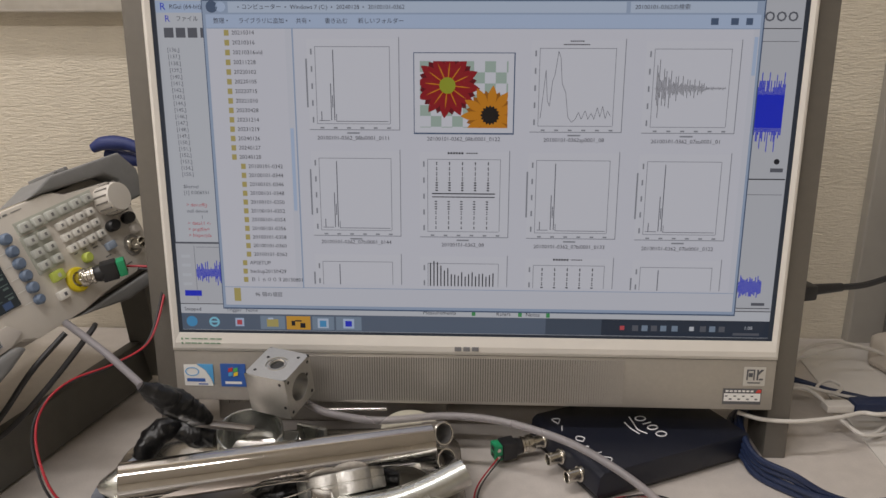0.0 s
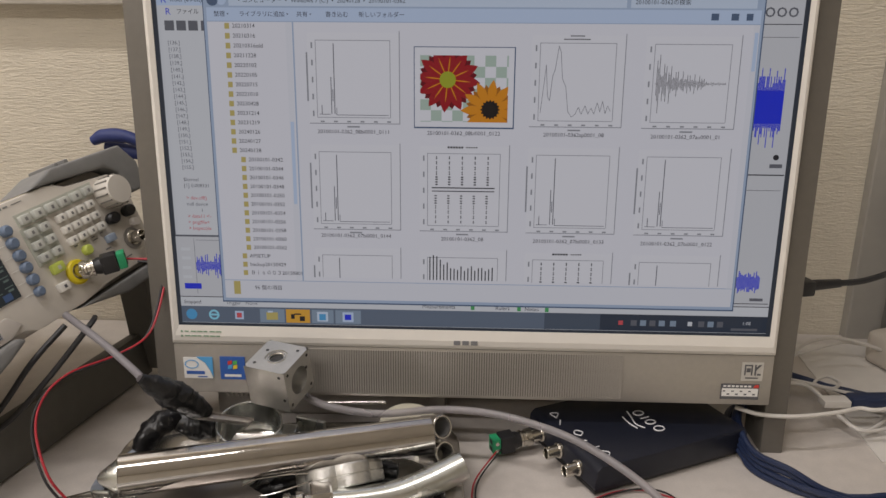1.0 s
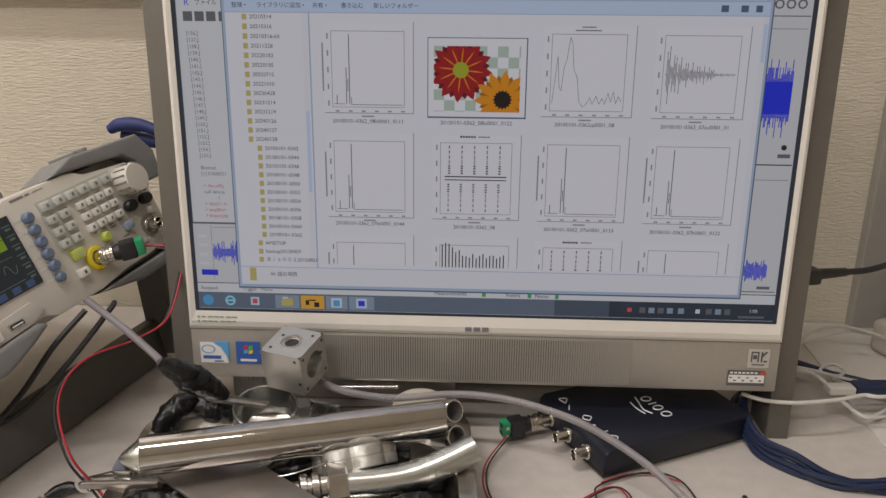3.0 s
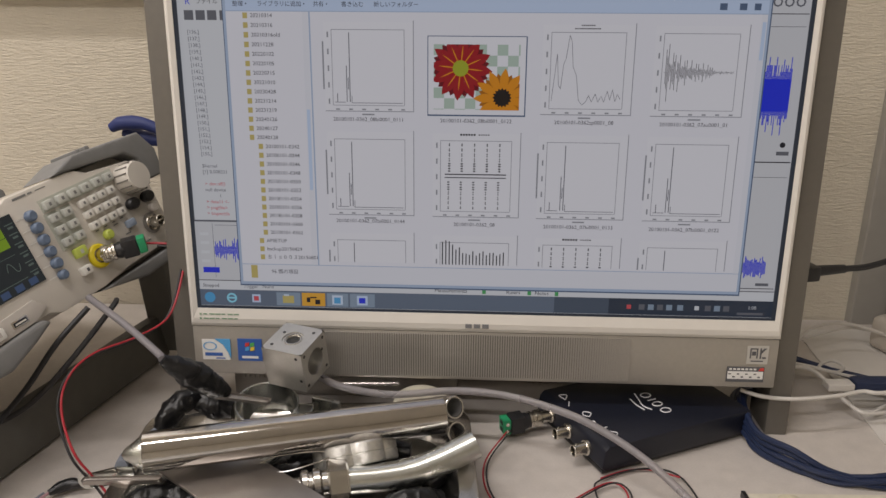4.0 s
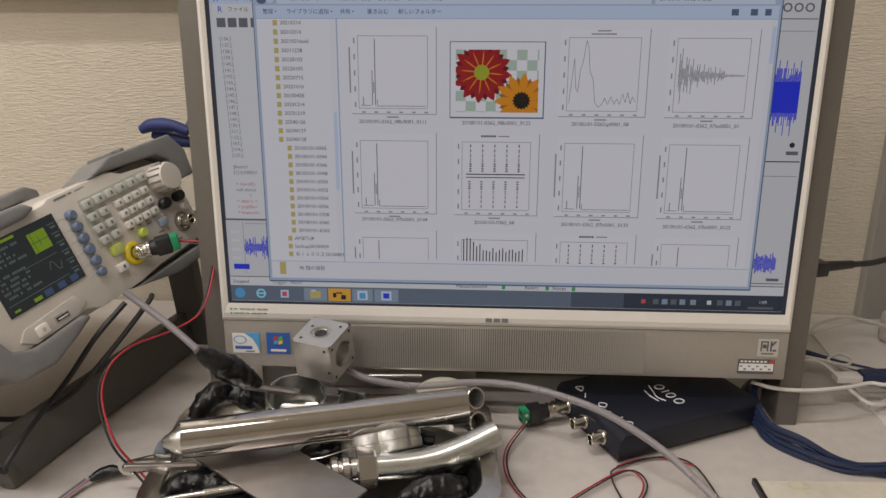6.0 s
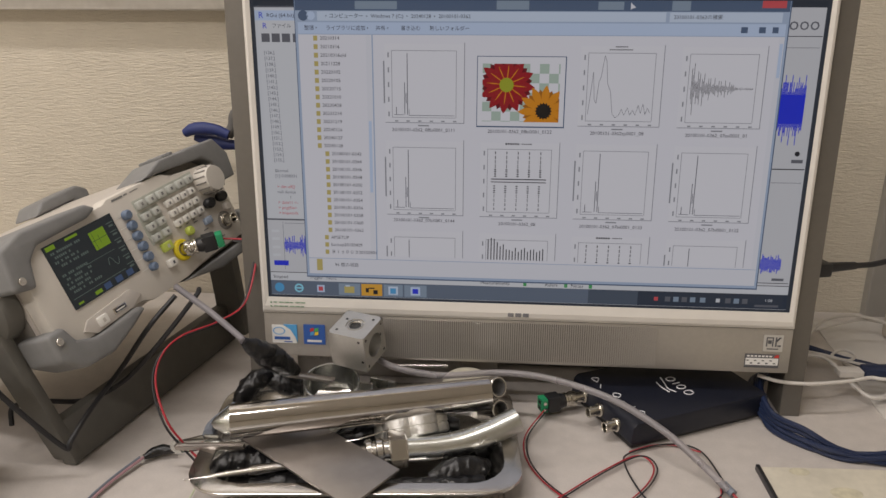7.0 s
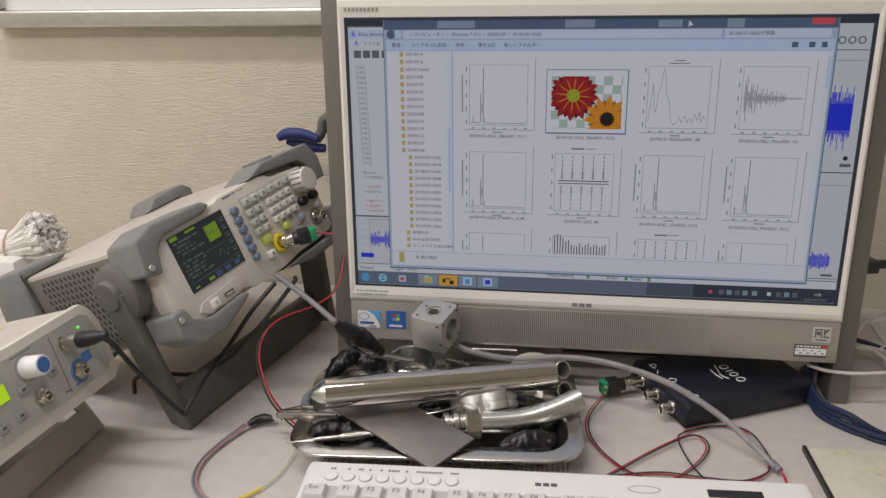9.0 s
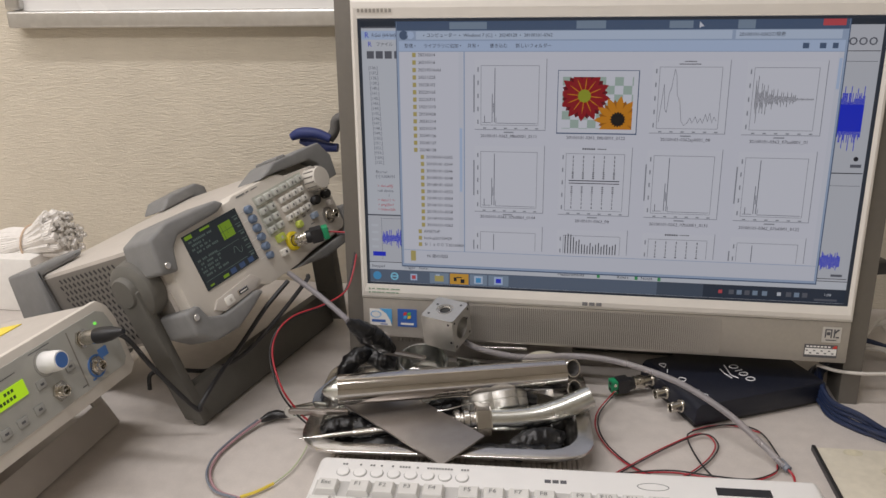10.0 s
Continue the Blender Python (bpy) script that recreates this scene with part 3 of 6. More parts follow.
def chart(kind, cx, top, low, caption, label_y, seed):
    """One thumbnail: a framed graph with its drop line and its file name."""
    r = random.Random(seed)
    x0, x1 = cx - 92, cx + 94
    y0, y1 = top + 18, top + 208
    shows("thumbnail", [(cx - 112, top, cx + 117, min(top + 223, low))], G["thumb"], 7)
    line = [(cx + 117, top - 4, cx + 119, min(top + 225, low))]
    if top + 223 < low:
        line.append((cx - 112, top + 223, cx + 119, top + 225))
    shows("drop_line", line, G["faint"], 8)
    fr = [(x0, y0, x1, y0 + 1.5), (x0, y0, x0 + 1.5, min(y1, low)), (x1, y0, x1 + 1.5, min(y1, low))]
    if y1 < low:
        fr.append((x0, y1, x1, y1 + 1.5))
        fr += [(x0 + 8 + i * 34, y1 + 9, x0 + 18 + i * 34, y1 + 13) for i in range(6)] + [(cx - 16, y1 + 22, cx + 16, y1 + 26)]
    fr += [(x0 - 11, y0 + 6 + i * 42, x0 - 7, y0 + 20 + i * 42) for i in range(5) if y0 + 20 + i * 42 < low]
    fr += [(x0 - 24, y0 + 30, x0 - 20, min(y0 + 150, low))] if kind == "peak" else []
    shows("chart_frame", fr, G["faint"], 9)
    ink = []
    mid = (y0 + y1) / 2
    if kind == "peak":
        px = x0 + 44 + r.random() * 5
        ink = [(x0 + 6, y1 - 8, x0 + 34, y1 - 6.5), (x0 + 12, y1 - 30, x0 + 14, y1 - 8), (px - 8, y1 - 100, px - 6, y1 - 8), (px - 4, y1 - 70, px - 2, y1 - 40), (px, y0 + 8, px + 2.2, y1 - 8), (px + 5, y1 - 24, px + 6.5, y1 - 5), (px + 6, y1 - 6.5, x1 - 4, y1 - 5)]
    elif kind == "spectrum":
        pts = [(0.03, 0.1), (0.07, 0.5), (0.09, 0.72), (0.12, 0.32), (0.15, 0.26), (0.18, 0.58), (0.21, 0.66), (0.25, 0.96), (0.28, 0.88), (0.31, 0.55), (0.36, 0.44), (0.40, 0.12), (0.45, 0.05), (0.50, 0.09), (0.54, 0.18), (0.58, 0.09), (0.63, 0.20), (0.67, 0.09), (0.71, 0.17), (0.75, 0.09), (0.79, 0.24), (0.83, 0.12), (0.86, 0.26), (0.90, 0.10), (0.93, 0.20), (0.97, 0.13)]
        bm = bmesh.new()
        q = [Vector((sx(x0 + (x1 - x0) * a), 0.0012 - LAYER * 10, sz(y1 - (y1 - y0) * b))) for a, b in pts]
        for a, b in zip(q, q[1:]):
            s = (b - a).normalized().cross(Vector((0, 1, 0))) * 0.00016
            bm.faces.new([bm.verts.new(v) for v in (a - s, b - s, b + s, a + s)])
        part("chart_line", bm, G["soft"], screen, "", False)
        ink = [(cx - 18 + i * 5, top, cx - 14.5 + i * 5, top + 3) for i in range(7)] + [(cx - 34 + i * 5, top + 8, cx - 30.5 + i * 5, top + 11) for i in range(13)]
    elif kind == "decay":
        for i in range(60):
            h = 84 * math.exp(-i / 14) * abs(math.sin(i * 0.62)) + 2 + (14 * abs(math.sin(i * 0.9)) if i < 42 else 0)
            ink.append((x0 + 6 + i * 2.9, mid - h * (0.95 if i % 2 else 0.45), x0 + 7.3 + i * 2.9, mid + h * (0.5 if i % 3 else 1)))
    elif kind == "dots":
        ink = [(x0 + 12, mid - 7, x1 - 12, mid - 4), (x0 + 12, mid + 2, x1 - 12, mid + 4.5)]
        for i in range(5):
            for k in range(12):
                y = mid - 14 - k * 6.5 * (1 if k % 2 else 1.04)
                w = 3 if k < 4 else 1.5
                ink.append((x0 + 24 + i * 33 - w, y - 2, x0 + 24 + i * 33 + w, y + 1.5))
                ink.append((x0 + 22 + i * 33 - w, 2 * mid - y, x0 + 22 + i * 33 + w, 2 * mid - y + 3))
        ink += [(cx - 40 + i * 7, top, cx - 35 + i * 7, top + 5) for i in range(6)] + [(cx + 8 + i * 6, top + 1, cx + 12 + i * 6, top + 4) for i in range(5)]
        ink = [q for q in ink if q[3] < low]
    elif kind == "comb":
        for i in range(19):
            h = (40 + 30 * abs(math.sin(i * 0.5 + 1))) if i < 6 else 28 + 14 * r.random()
            ink.append((x0 + 6 + i * 9.2, low - h, x0 + 9 + i * 9.2, low - 1))
    shows("chart_line", [(a, b, c, min(d, low)) for a, b, c, d in ink if b < low], G["soft" if kind == "peak" else "ink"], 10)
    if caption:
        words("caption_text", caption, cx, label_y, 15, G["ink"], 9, "CENTER")


COLS = (494, 774, 1052, 1332)
chart("peak", COLS[0], 124, 765, "20100101-0362_08bi0001_0111", 369, 1)
chart("spectrum", COLS[2], 127, 765, "20100101-0362sp0001_08", 371, 2)
chart("decay", COLS[3], 128, 765, "20100101-0362_07au0001_01", 373, 3)
chart("peak", COLS[0], 402, 765, "20100101-0362_07bi0001_0144", 643, 4)
chart("dots", COLS[1], 403, 765, "20100101-0362_08", 648, 5)
chart("peak", COLS[2], 404, 765, "20100101-0362_07bi0001_0133", 650, 6)
chart("peak", COLS[3], 405, 765, "20100101-0362_07bi0001_0122", 652, 7)
chart("peak", COLS[0], 678, 760, "", 0, 8)
chart("comb", COLS[1], 680, 762, "", 0, 9)
chart("dots", COLS[2], 682, 764, "", 0, 10)
chart("peak", COLS[3], 684, 766, "", 0, 11)


def blossom(cx, cy, reach, count, width, mat, depth, x_lim, y_lim, turn=0.0):
    """Petals as pointed ovals; those that would leave the picture are cut at its rim."""
    bm = bmesh.new()
    for i in range(count):
        a = 2 * math.pi * i / count + turn
        ring = []
        for k in range(10):
            s = k / 9
            w = width * (0.40 + 0.60 * min(1.0, s / 0.62)) * max(0.0, 1 - (max(0.0, s - 0.62) / 0.38) ** 1.7)
            ring.append((s * reach, w))
        side = [(u, w) for u, w in ring] + [(u, -w) for u, w in reversed(ring)]
        vs = []
        for u, w in side:
            x, y = cx + u * math.cos(a) - w * math.sin(a), cy + u * math.sin(a) + w * math.cos(a)
            vs.append(bm.verts.new((sx(min(max(x, x_lim[0]), x_lim[1])), 0.0012 - LAYER * depth - 0.00001 * i, sz(min(max(y, y_lim[0]), y_lim[1])))))
        bm.faces.new(vs)
    return bm


PX, PY = (664, 884), (177, 341)
shows("picture_mount", [(650, 158, 898, 354)], G["thumb"], 7)
shows("mount_edge", [(648, 156, 900, 158), (648, 354, 900, 358), (648, 156, 650, 356), (898, 156, 901, 358)], G["edge"], 8)
shows("chequer", [(PX[0] + 27 * i, PY[0] + 27 * j, min(PX[0] + 27 * i + 27, PX[1]), min(PY[0] + 27 * j + 27, PY[1])) for i in range(9) for j in range(7) if (i + j) % 2 == 0 and PX[0] + 27 * i < PX[1] and PY[0] + 27 * j < PY[1]], G["check"], 8)
part("red_flower", blossom(733, 236, 74, 12, 15, None, 9, PX, PY, 0.36), G["crimson"], screen, "", False)
part("red_flower", blossom(733, 236, 82, 12, 14, None, 9.6, PX, PY, 0.1), G["petal"], screen, "", False)
part("flower_stripe", blossom(733, 236, 58, 12, 1.6, None, 10.2, PX, PY, 0.1), G["petal2"], screen, "", False)
part("yellow_flower", blossom(840, 309, 62, 11, 11, None, 10.8, PX, PY, 0.53), glow("display_amber", (0.22, 0.075, 0.003), 1.0), screen, "", False)
part("yellow_flower", blossom(840, 309, 74, 11, 11.5, None, 11.4, PX, PY, 0.25), G["petal2"], screen, "", False)
part("flower_core", lathe([(0, 0), (0.0056, 0), (0.0056, 0.0001), (0, 0.0001)], 24), G["core"], screen, "", False, pose(sx(733), 0.0012 - LAYER * 12, sz(236), 90))
part("flower_core", blossom(840, 309, 25, 16, 5, None, 12, PX, PY), G["core2"], screen, "", False)
words("caption_text", "20100101-0362_08bi0001_0122", COLS[1], 370, 15, G["ink"], 9, "CENTER")
part("pointer", slab([(sx(1068), sz(10)), (sx(1068), sz(30)), (sx(1073), sz(26)), (sx(1082), sz(24))], 0.0012 - LAYER * 9, 0.0012 - LAYER * 9.3), G["white"], screen, "", False)

# ---- the signal generator ----
GEN_M = pose(-0.3395, 0.4907, 0.1297, -20.48, -6.85, 71.86)
gen = thing("signal_generator", GEN_M, "beige signal generator with grey rubber bumpers on its folding stand", "instrument")
GEN_IN = GEN_M.inverted()


def facing(x, z, y=0.0):
    """Lays a shape turned about z so that it points out of a front panel."""
    return Matrix.Translation((x, y, z)) @ pose(0, 0, 0, 90)


part("body", box(-0.026, 0.200, 0.010, 0.216, -0.030, 0.0605, 0.004), GEN_BODY, gen)
# thin sheet whose darker colour holds the shade of this side
part("side_cover", box(-0.0266, -0.0259, 0.014, 0.204, -0.026, 0.0565), GEN_SIDE, gen, "grey-beige vented side cover, darkened for the shade on it", False)
OUT = [(-0.024, -0.008), (-0.012, -0.0235), (0.002, -0.0238), (0.046, -0.0225), (0.058, -0.0225), (0.068, -0.0272), (0.1124, -0.0274), (0.140, -0.0240), (0.194, -0.0225), (0.200, -0.018), (0.200, 0.030), (0.190, 0.0520), (0.146, 0.0565), (0.137, 0.0612), (0.129, 0.0628), (0.072, 0.0628), (0.066, 0.0602), (-0.024, 0.0605)]
panel = part("front_panel", slab(OUT, -0.004, 0.012, 0.0018), GEN_PANEL, gen, "pale front panel with rows of keys")
part("port_block", slab([(0.003, -0.0105), (0.050, -0.0075), (0.058, -0.0165), (0.046, -0.0220), (0.006, -0.0235), (-0.004, -0.0170)], -0.0062, -0.0038, 0.0009), GEN_BODY, gen)
lcd = part("display", box(0, 0.0683, -0.0052, -0.0036, 0, 0.0523, 0.0003), glow("lcd_dark", (0.016, 0.019, 0.020), 1.0), gen, "lit colour display with a green channel box", False)
LCD_GREEN, LCD_GREY, LCD_DIM, LCD_BLUE = glow("lcd_green", (0.13, 0.21, 0.012), 1.0), glow("lcd_grey", (0.075, 0.095, 0.085), 1.0), glow("lcd_dim", (0.035, 0.06, 0.02), 1.0), glow("lcd_blue", (0.035, 0.055, 0.11), 1.0)
part("channel_box", flat([(0.0405, 0.0312, 0.0560, 0.0460)], -0.0055), LCD_GREEN, lcd, "", False)
for q in ((0.0405, 0.0383, 0.0560, 0.0388), (0.0428, 0.0314, 0.0432, 0.0458), (0.0478, 0.0350, 0.0482, 0.0420)):
    part("channel_line", flat([q], -0.0057), LCD_DIM, lcd, "", False)
for q in ((0.0015, 0.0478, 0.0100, 0.0512), (0.020, 0.0488, 0.032, 0.0508), (0.004, 0.0022, 0.009, 0.0038), (0.021, 0.0018, 0.028, 0.0046)):
    part("status_mark", flat([q], -0.0055), LCD_GREEN, lcd, "", False)
r9 = random.Random(9)
tagged(part("value_text", flat([(0.0035 + 0.0019 * i, 0.0440 - 0.0036 * j, 0.0049 + 0.0019 * i, 0.0458 - 0.0036 * j) for j in range(10) for i in range(r9.randint(9, 18)) if r9.random() > 0.25 and j != 4], -0.0055), LCD_GREY, lcd, "", False), kind="stuff")
tagged(part("menu_text", flat([(0.0595, 0.0455 - 0.0072 * j, 0.0665, 0.0462 - 0.0072 * j) for j in range(6)] + [(0.0610, 0.0425 - 0.0072 * j, 0.0655, 0.0440 - 0.0072 * j) for j in range(6)] + [(0.026, 0.0255, 0.0560, 0.0259), (0.002, 0.0075, 0.0565, 0.0080)], -0.0055), LCD_GREY, lcd, "", False), kind="stuff")
part("wave_mark", sweep([(0.0445, -0.0056, 0.0165), (0.0466, -0.0056, 0.0215), (0.0490, -0.0056, 0.0205), (0.0512, -0.0056, 0.0150), (0.0538, -0.0056, 0.0145), (0.0555, -0.0056, 0.0190)], 0.00025, 5, 5), LCD_GREY, lcd, "", False)
for x in (0.031, 0.043, 0.055):
    part("soft_label", flat([(x, 0.0012, x + 0.007, 0.0060)], -0.0055), LCD_BLUE, lcd, "", False)


def keys(name, spots, w, h, mat, tall=0.0045, mark=None):
    for x, z in spots:
        k = part(name, box(x - w / 2, x + w / 2, -0.004 - tall, -0.0036, z - h / 2, z + h / 2, min(w, h) * 0.2, 2), mat, gen)
        if mark:
            part("legend", flat([(x - w * 0.13, z - h * 0.20, x + w * 0.13, z + h * 0.20)], -0.00415 - tall), mark, k, "", False)


for i in range(6):
    z = 0.0447 - 0.0095 * i
    part("soft_key", rod(0.0041 if i < 5 else 0.0036, 0.0065, 0.0012), KEY_BLUE, gen, "slate blue round soft key", True, facing(0.0811, z, -0.0035))
    part("guide_line", flat([(0.0705, z + 0.0004, 0.0775, z + 0.0011)], -0.0043), KEY_WHITE, gen, "", False)
part("key_field", slab([(0.0935, 0.0422), (0.168, 0.0422), (0.168, 0.0520), (0.0935, 0.0520)], -0.0046, -0.0039), KEY_GREEN, gen, "pale green key field", False)
part("key_field", slab([(0.0925, 0.0115), (0.1170, 0.0115), (0.1170, 0.0412), (0.0925, 0.0412)], -0.0046, -0.0039), KEY_GREEN, gen, "pale green key field", False)
keys("number_key", [(0.1271 + 0.0098 * i, 0.0366 - 0.0094 * j) for i in range(4) for j in range(3)], 0.0076, 0.0058, KEY_WHITE, 0.0045, RUBBER)
keys("wave_key", [(0.0994 + 0.01226 * i, 0.0468) for i in range(6)], 0.0088, 0.0066, KEY_PALE, 0.0045, RUBBER)
keys("menu_key", [(0.0987 + 0.0120 * i, 0.0362 - 0.0098 * j) for i in range(2) for j in range(3)], 0.0084, 0.0062, KEY_PALE, 0.0045, RUBBER)
keys("output_key", [(0.1040, 0.0055)], 0.0112, 0.0078, KEY_LIT, 0.0045, KEY_GREEN)
keys("page_key", [(0.1005, -0.0085)], 0.0092, 0.0066, KEY_WHITE, 0.005, INK)
keys("power_key", [(0.0145, -0.0168)], 0.0100, 0.0080, KEY_WHITE, 0.0045, GEN_BODY)
keys("blue_key", [(0.1600, 0.0060)], 0.0088, 0.0062, material("key_pale_blue", (0.30, 0.36, 0.46), 0.5))
for x, z, m in ((0.1347, 0.0066, KEY_LIT), (0.1892, 0.0085, GEN_BODY)):
    part("round_key", rod(0.0040, 0.0060, 0.001), m, gen, "", True, facing(x, z, -0.0035))
for x, z in ((0.1705, 0.0190), (0.1882, 0.0190)):
    part("arrow_key", rod(0.0056, 0.007, 0.0015), BLACK, gen, "dark arrow key", True, facing(x, z, -0.0035) @ Matrix.Diagonal((1.15, 0.85, 1, 1)))
part("usb_socket", box(0.0265, 0.0395, -0.0070, -0.0060, -0.0188, -0.0138, 0.0003), NICKEL, gen)
part("usb_slot", flat([(0.0275, -0.0179, 0.0385, -0.0147)], -0.0072), BLACK, gen, "", False)
part("tongue", flat([(0.0285, -0.0171, 0.0375, -0.0160)], -0.0074), KEY_WHITE, gen, "", False)
knob = part("knob", lathe([(0, 0), (0.0122, 0), (0.0127, 0.002), (0.0124, 0.014), (0.0112, 0.0170), (0, 0.0175)], 40), GEN_PANEL, gen, "large round beige dial", True, facing(0.1782, 0.0385, -0.0035))
for i in range(14):
    a = 2 * math.pi * i / 14
    part("grip_notch", box(-0.0007, 0.0007, -0.0006, 0.0006, 0.003, 0.0155), GEN_SIDE, knob, "", False, facing(0.1782 + 0.0124 * math.cos(a), 0.0385 + 0.0124 * math.sin(a), -0.0035))
for q in ((0.0760, 0.0588, 0.0880, 0.0605), (0.0895, 0.0590, 0.0935, 0.0603), (0.0965, 0.0592, 0.1060, 0.0599)):
    part("maker_bar", flat([q], -0.0042), RUBBER, gen, "", False)
tagged(part("panel_print", flat([(0.127 + 0.009 * i, 0.0125, 0.1305 + 0.009 * i, 0.0134) for i in range(4)] + [(0.164, -0.0145, 0.173, -0.0134), (0.145, 0.0100, 0.150, 0.0109), (0.152, -0.0010, 0.158, 0.0)], -0.0043), RUBBER, gen, "", False), kind="stuff")


def socket(x, z, owner, out=-0.0035, collar=NICKEL, tall=0.0125):
    s = part("bnc_socket", join(rod(0.0062, 0.0025), pipe_shape(0.0048, 0.0036, tall), rod(0.0012, tall - 0.003)), collar, owner, "nickel BNC socket", True, facing(x, z, out))
    part("lug", rod(0.0009, 0.0115), collar, s, "", True, Matrix.Translation((x - 0.00575, out - tall + 0.003, z)) @ pose(0, 0, 0, 0, 90))
    return s


part("yellow_ring", lathe([(0.0060, 0), (0.0096, 0), (0.0096, 0.0025), (0.0085, 0.0035), (0.0060, 0.0035), (0.0060, 0)], 32), BRASS_YELLOW, gen, "yellow ring round the output socket", True, facing(0.1185, -0.0045, -0.0035))
part("grey_ring", lathe([(0.0060, 0), (0.0088, 0), (0.0088, 0.0015), (0.0060, 0.0015), (0.0060, 0)], 32), GEN_SIDE, gen, "", True, facing(0.1815, -0.0025, -0.0035))
socket(0.1185, -0.0045, gen)
socket(0.1815, -0.0025, gen)
# slanted vent slots in the side cover
vents = bmesh.new()
for j in range(12):
    for i in range(20):
        y, z = 0.012 + i * 0.0072 + (0.0036 if j % 2 else 0), 0.0500 - j * 0.0062
        if y > 0.160 or (z > -0.008 and y < 0.062) or (y < 0.036 and z > -0.008):
            continue
        vents.faces.new([vents.verts.new((-0.0269, y + a, z + b)) for a, b in ((-0.0022, -0.0013), (0.0002, -0.0027), (0.0024, 0.0013), (0.0, 0.0027))])
tagged(part("vent", vents, HOLE, gen, "", False), kind="stuff")


def bumper(outline, y0, y1, bevel=0.0035):
    return part("bumper", slab(outline, y0, y1, bevel, 3), RUBBER, gen, "grey rubber corner bumper")


bumper([(-0.038, 0.034), (-0.020, 0.029), (-0.014, 0.048), (-0.004, 0.0560), (0.046, 0.0568), (0.057, 0.0612), (0.049, 0.0675), (-0.012, 0.0705), (-0.032, 0.0640)], -0.009, 0.032)
bumper([(-0.034, -0.004), (-0.034, -0.026), (-0.018, -0.0400), (0.010, -0.0425), (0.036, -0.0345), (0.054, -0.0275), (0.048, -0.0228), (0.002, -0.0245), (-0.014, -0.0180), (-0.019, -0.004)], -0.009, 0.030)
tr_bump = bumper([(0.112, 0.0636), (0.132, 0.0632), (0.188, 0.0585), (0.199, 0.050), (0.203, 0.030), (0.219, 0.030), (0.2225, 0.052), (0.212, 0.0700), (0.140, 0.0730)], -0.006, 0.030, 0.0022)
for x in (0.146, 0.156):
    part("ridge", box(x, x + 0.0045, -0.004, 0.027, 0.0705, 0.0752, 0.0014), RUBBER, tr_bump)
bumper([(0.105, -0.0290), (0.194, -0.0280), (0.203, -0.018), (0.204, -0.002), (0.216, -0.002), (0.218, -0.028), (0.205, -0.0375), (0.155, -0.0390)], -0.004, 0.028, 0.0020)
bumper([(-0.041, 0.010), (-0.0275, 0.010), (-0.0270, 0.0610), (0.018, 0.0620), (0.024, 0.0680), (-0.032, 0.0710)], 0.170, 0.222)
bumper([(-0.041, 0.004), (-0.0275, 0.004), (-0.0270, -0.0305), (0.016, -0.0310), (0.020, -0.0490), (-0.030, -0.0520)], 0.170, 0.222)
bumper([(0.160, -0.0310), (0.201, -0.0305), (0.201, 0.0000), (0.216, 0.0000), (0.218, -0.046), (0.165, -0.046)], 0.170, 0.222)
bumper([(0.150, 0.0612), (0.2005, 0.0612), (0.2010, 0.0300), (0.218, 0.0300), (0.222, 0.0660), (0.210, 0.0745), (0.164, 0.0735)], 0.196, 0.236)
for x, z in ((-0.0290, 0.0385), (-0.0275, -0.0120)):
    part("screw", rod(0.0030, 0.002), NICKEL, gen, "", True, facing(x, z, -0.0090))
# folding stand, built where it touches the desk
part("pivot_boss", lathe([(0, 0), (0.0265, 0), (0.0275, 0.003), (0.0255, 0.014), (0.0200, 0.0180), (0, 0.019)], 36), STAND_GREY, gen, "round pivot of the stand", True, Matrix.Translation((-0.0262, 0.036, 0.026)) @ pose(0, 0, 0, 0, -90))


def strap(a, b, wa, wb, thick, across):
    """A flat tapered bar from a to b, wa and wb wide."""
    bm = bmesh.new()
    a, b, across = Vector(a), Vector(b), Vector(across).normalized()
    d = (b - a).normalized()
    n = d.cross(across).normalized()
    for p, w in ((a, wa), (b, wb)):
        for u, v in ((-1, -1), (1, -1), (1, 1), (-1, 1)):
            bm.verts.new(p + across * u * w / 2 + n * v * thick / 2)
    vs = list(bm.verts)
    for f in ((0, 1, 2, 3), (4, 5, 6, 7), (0, 1, 5, 4), (1, 2, 6, 5), (2, 3, 7, 6), (3, 0, 4, 7)):
        bm.faces.new([vs[i] for i in f])
    bmesh.ops.recalc_face_normals(bm, faces=bm.faces[:])
    bmesh.ops.bevel(bm, geom=bm.edges[:], offset=0.002, segments=2, profile=0.6, affect="EDGES")
    return bm


def lathe_at(profile, m):
    bm = lathe(profile, 28)
    bm.transform(m)
    return bm


for nm, sh in (("stand_arm", join(strap((-0.3925, 0.4590, 0.1420), (-0.3600, 0.4860, 0.0045), 0.026, 0.022, 0.010, (0.9, -0.22, 0.12)), lathe_at([(0, 0), (0.0125, 0), (0.0140, 0.002), (0.0140, 0.008), (0.0125, 0.010), (0, 0.010)], GEN_M @ Matrix.Translation((-0.0400, 0.0345, 0.0290)) @ pose(0, 0, 0, 0, -90)))), ("stand_bar", strap((-0.3600, 0.4800, 0.0205), (-0.3080, 0.7160, 0.0205), 0.040, 0.040, 0.013, (-0.16, 0.0, 1))), ("stand_arm", strap((-0.3100, 0.7100, 0.1560), (-0.2990, 0.7180, 0.0060), 0.030, 0.030, 0.012, (0.9, -0.22, 0.12)))):
    part(nm, sh, STAND_GREY, gen, "dark grey folding stand", True, GEN_IN)


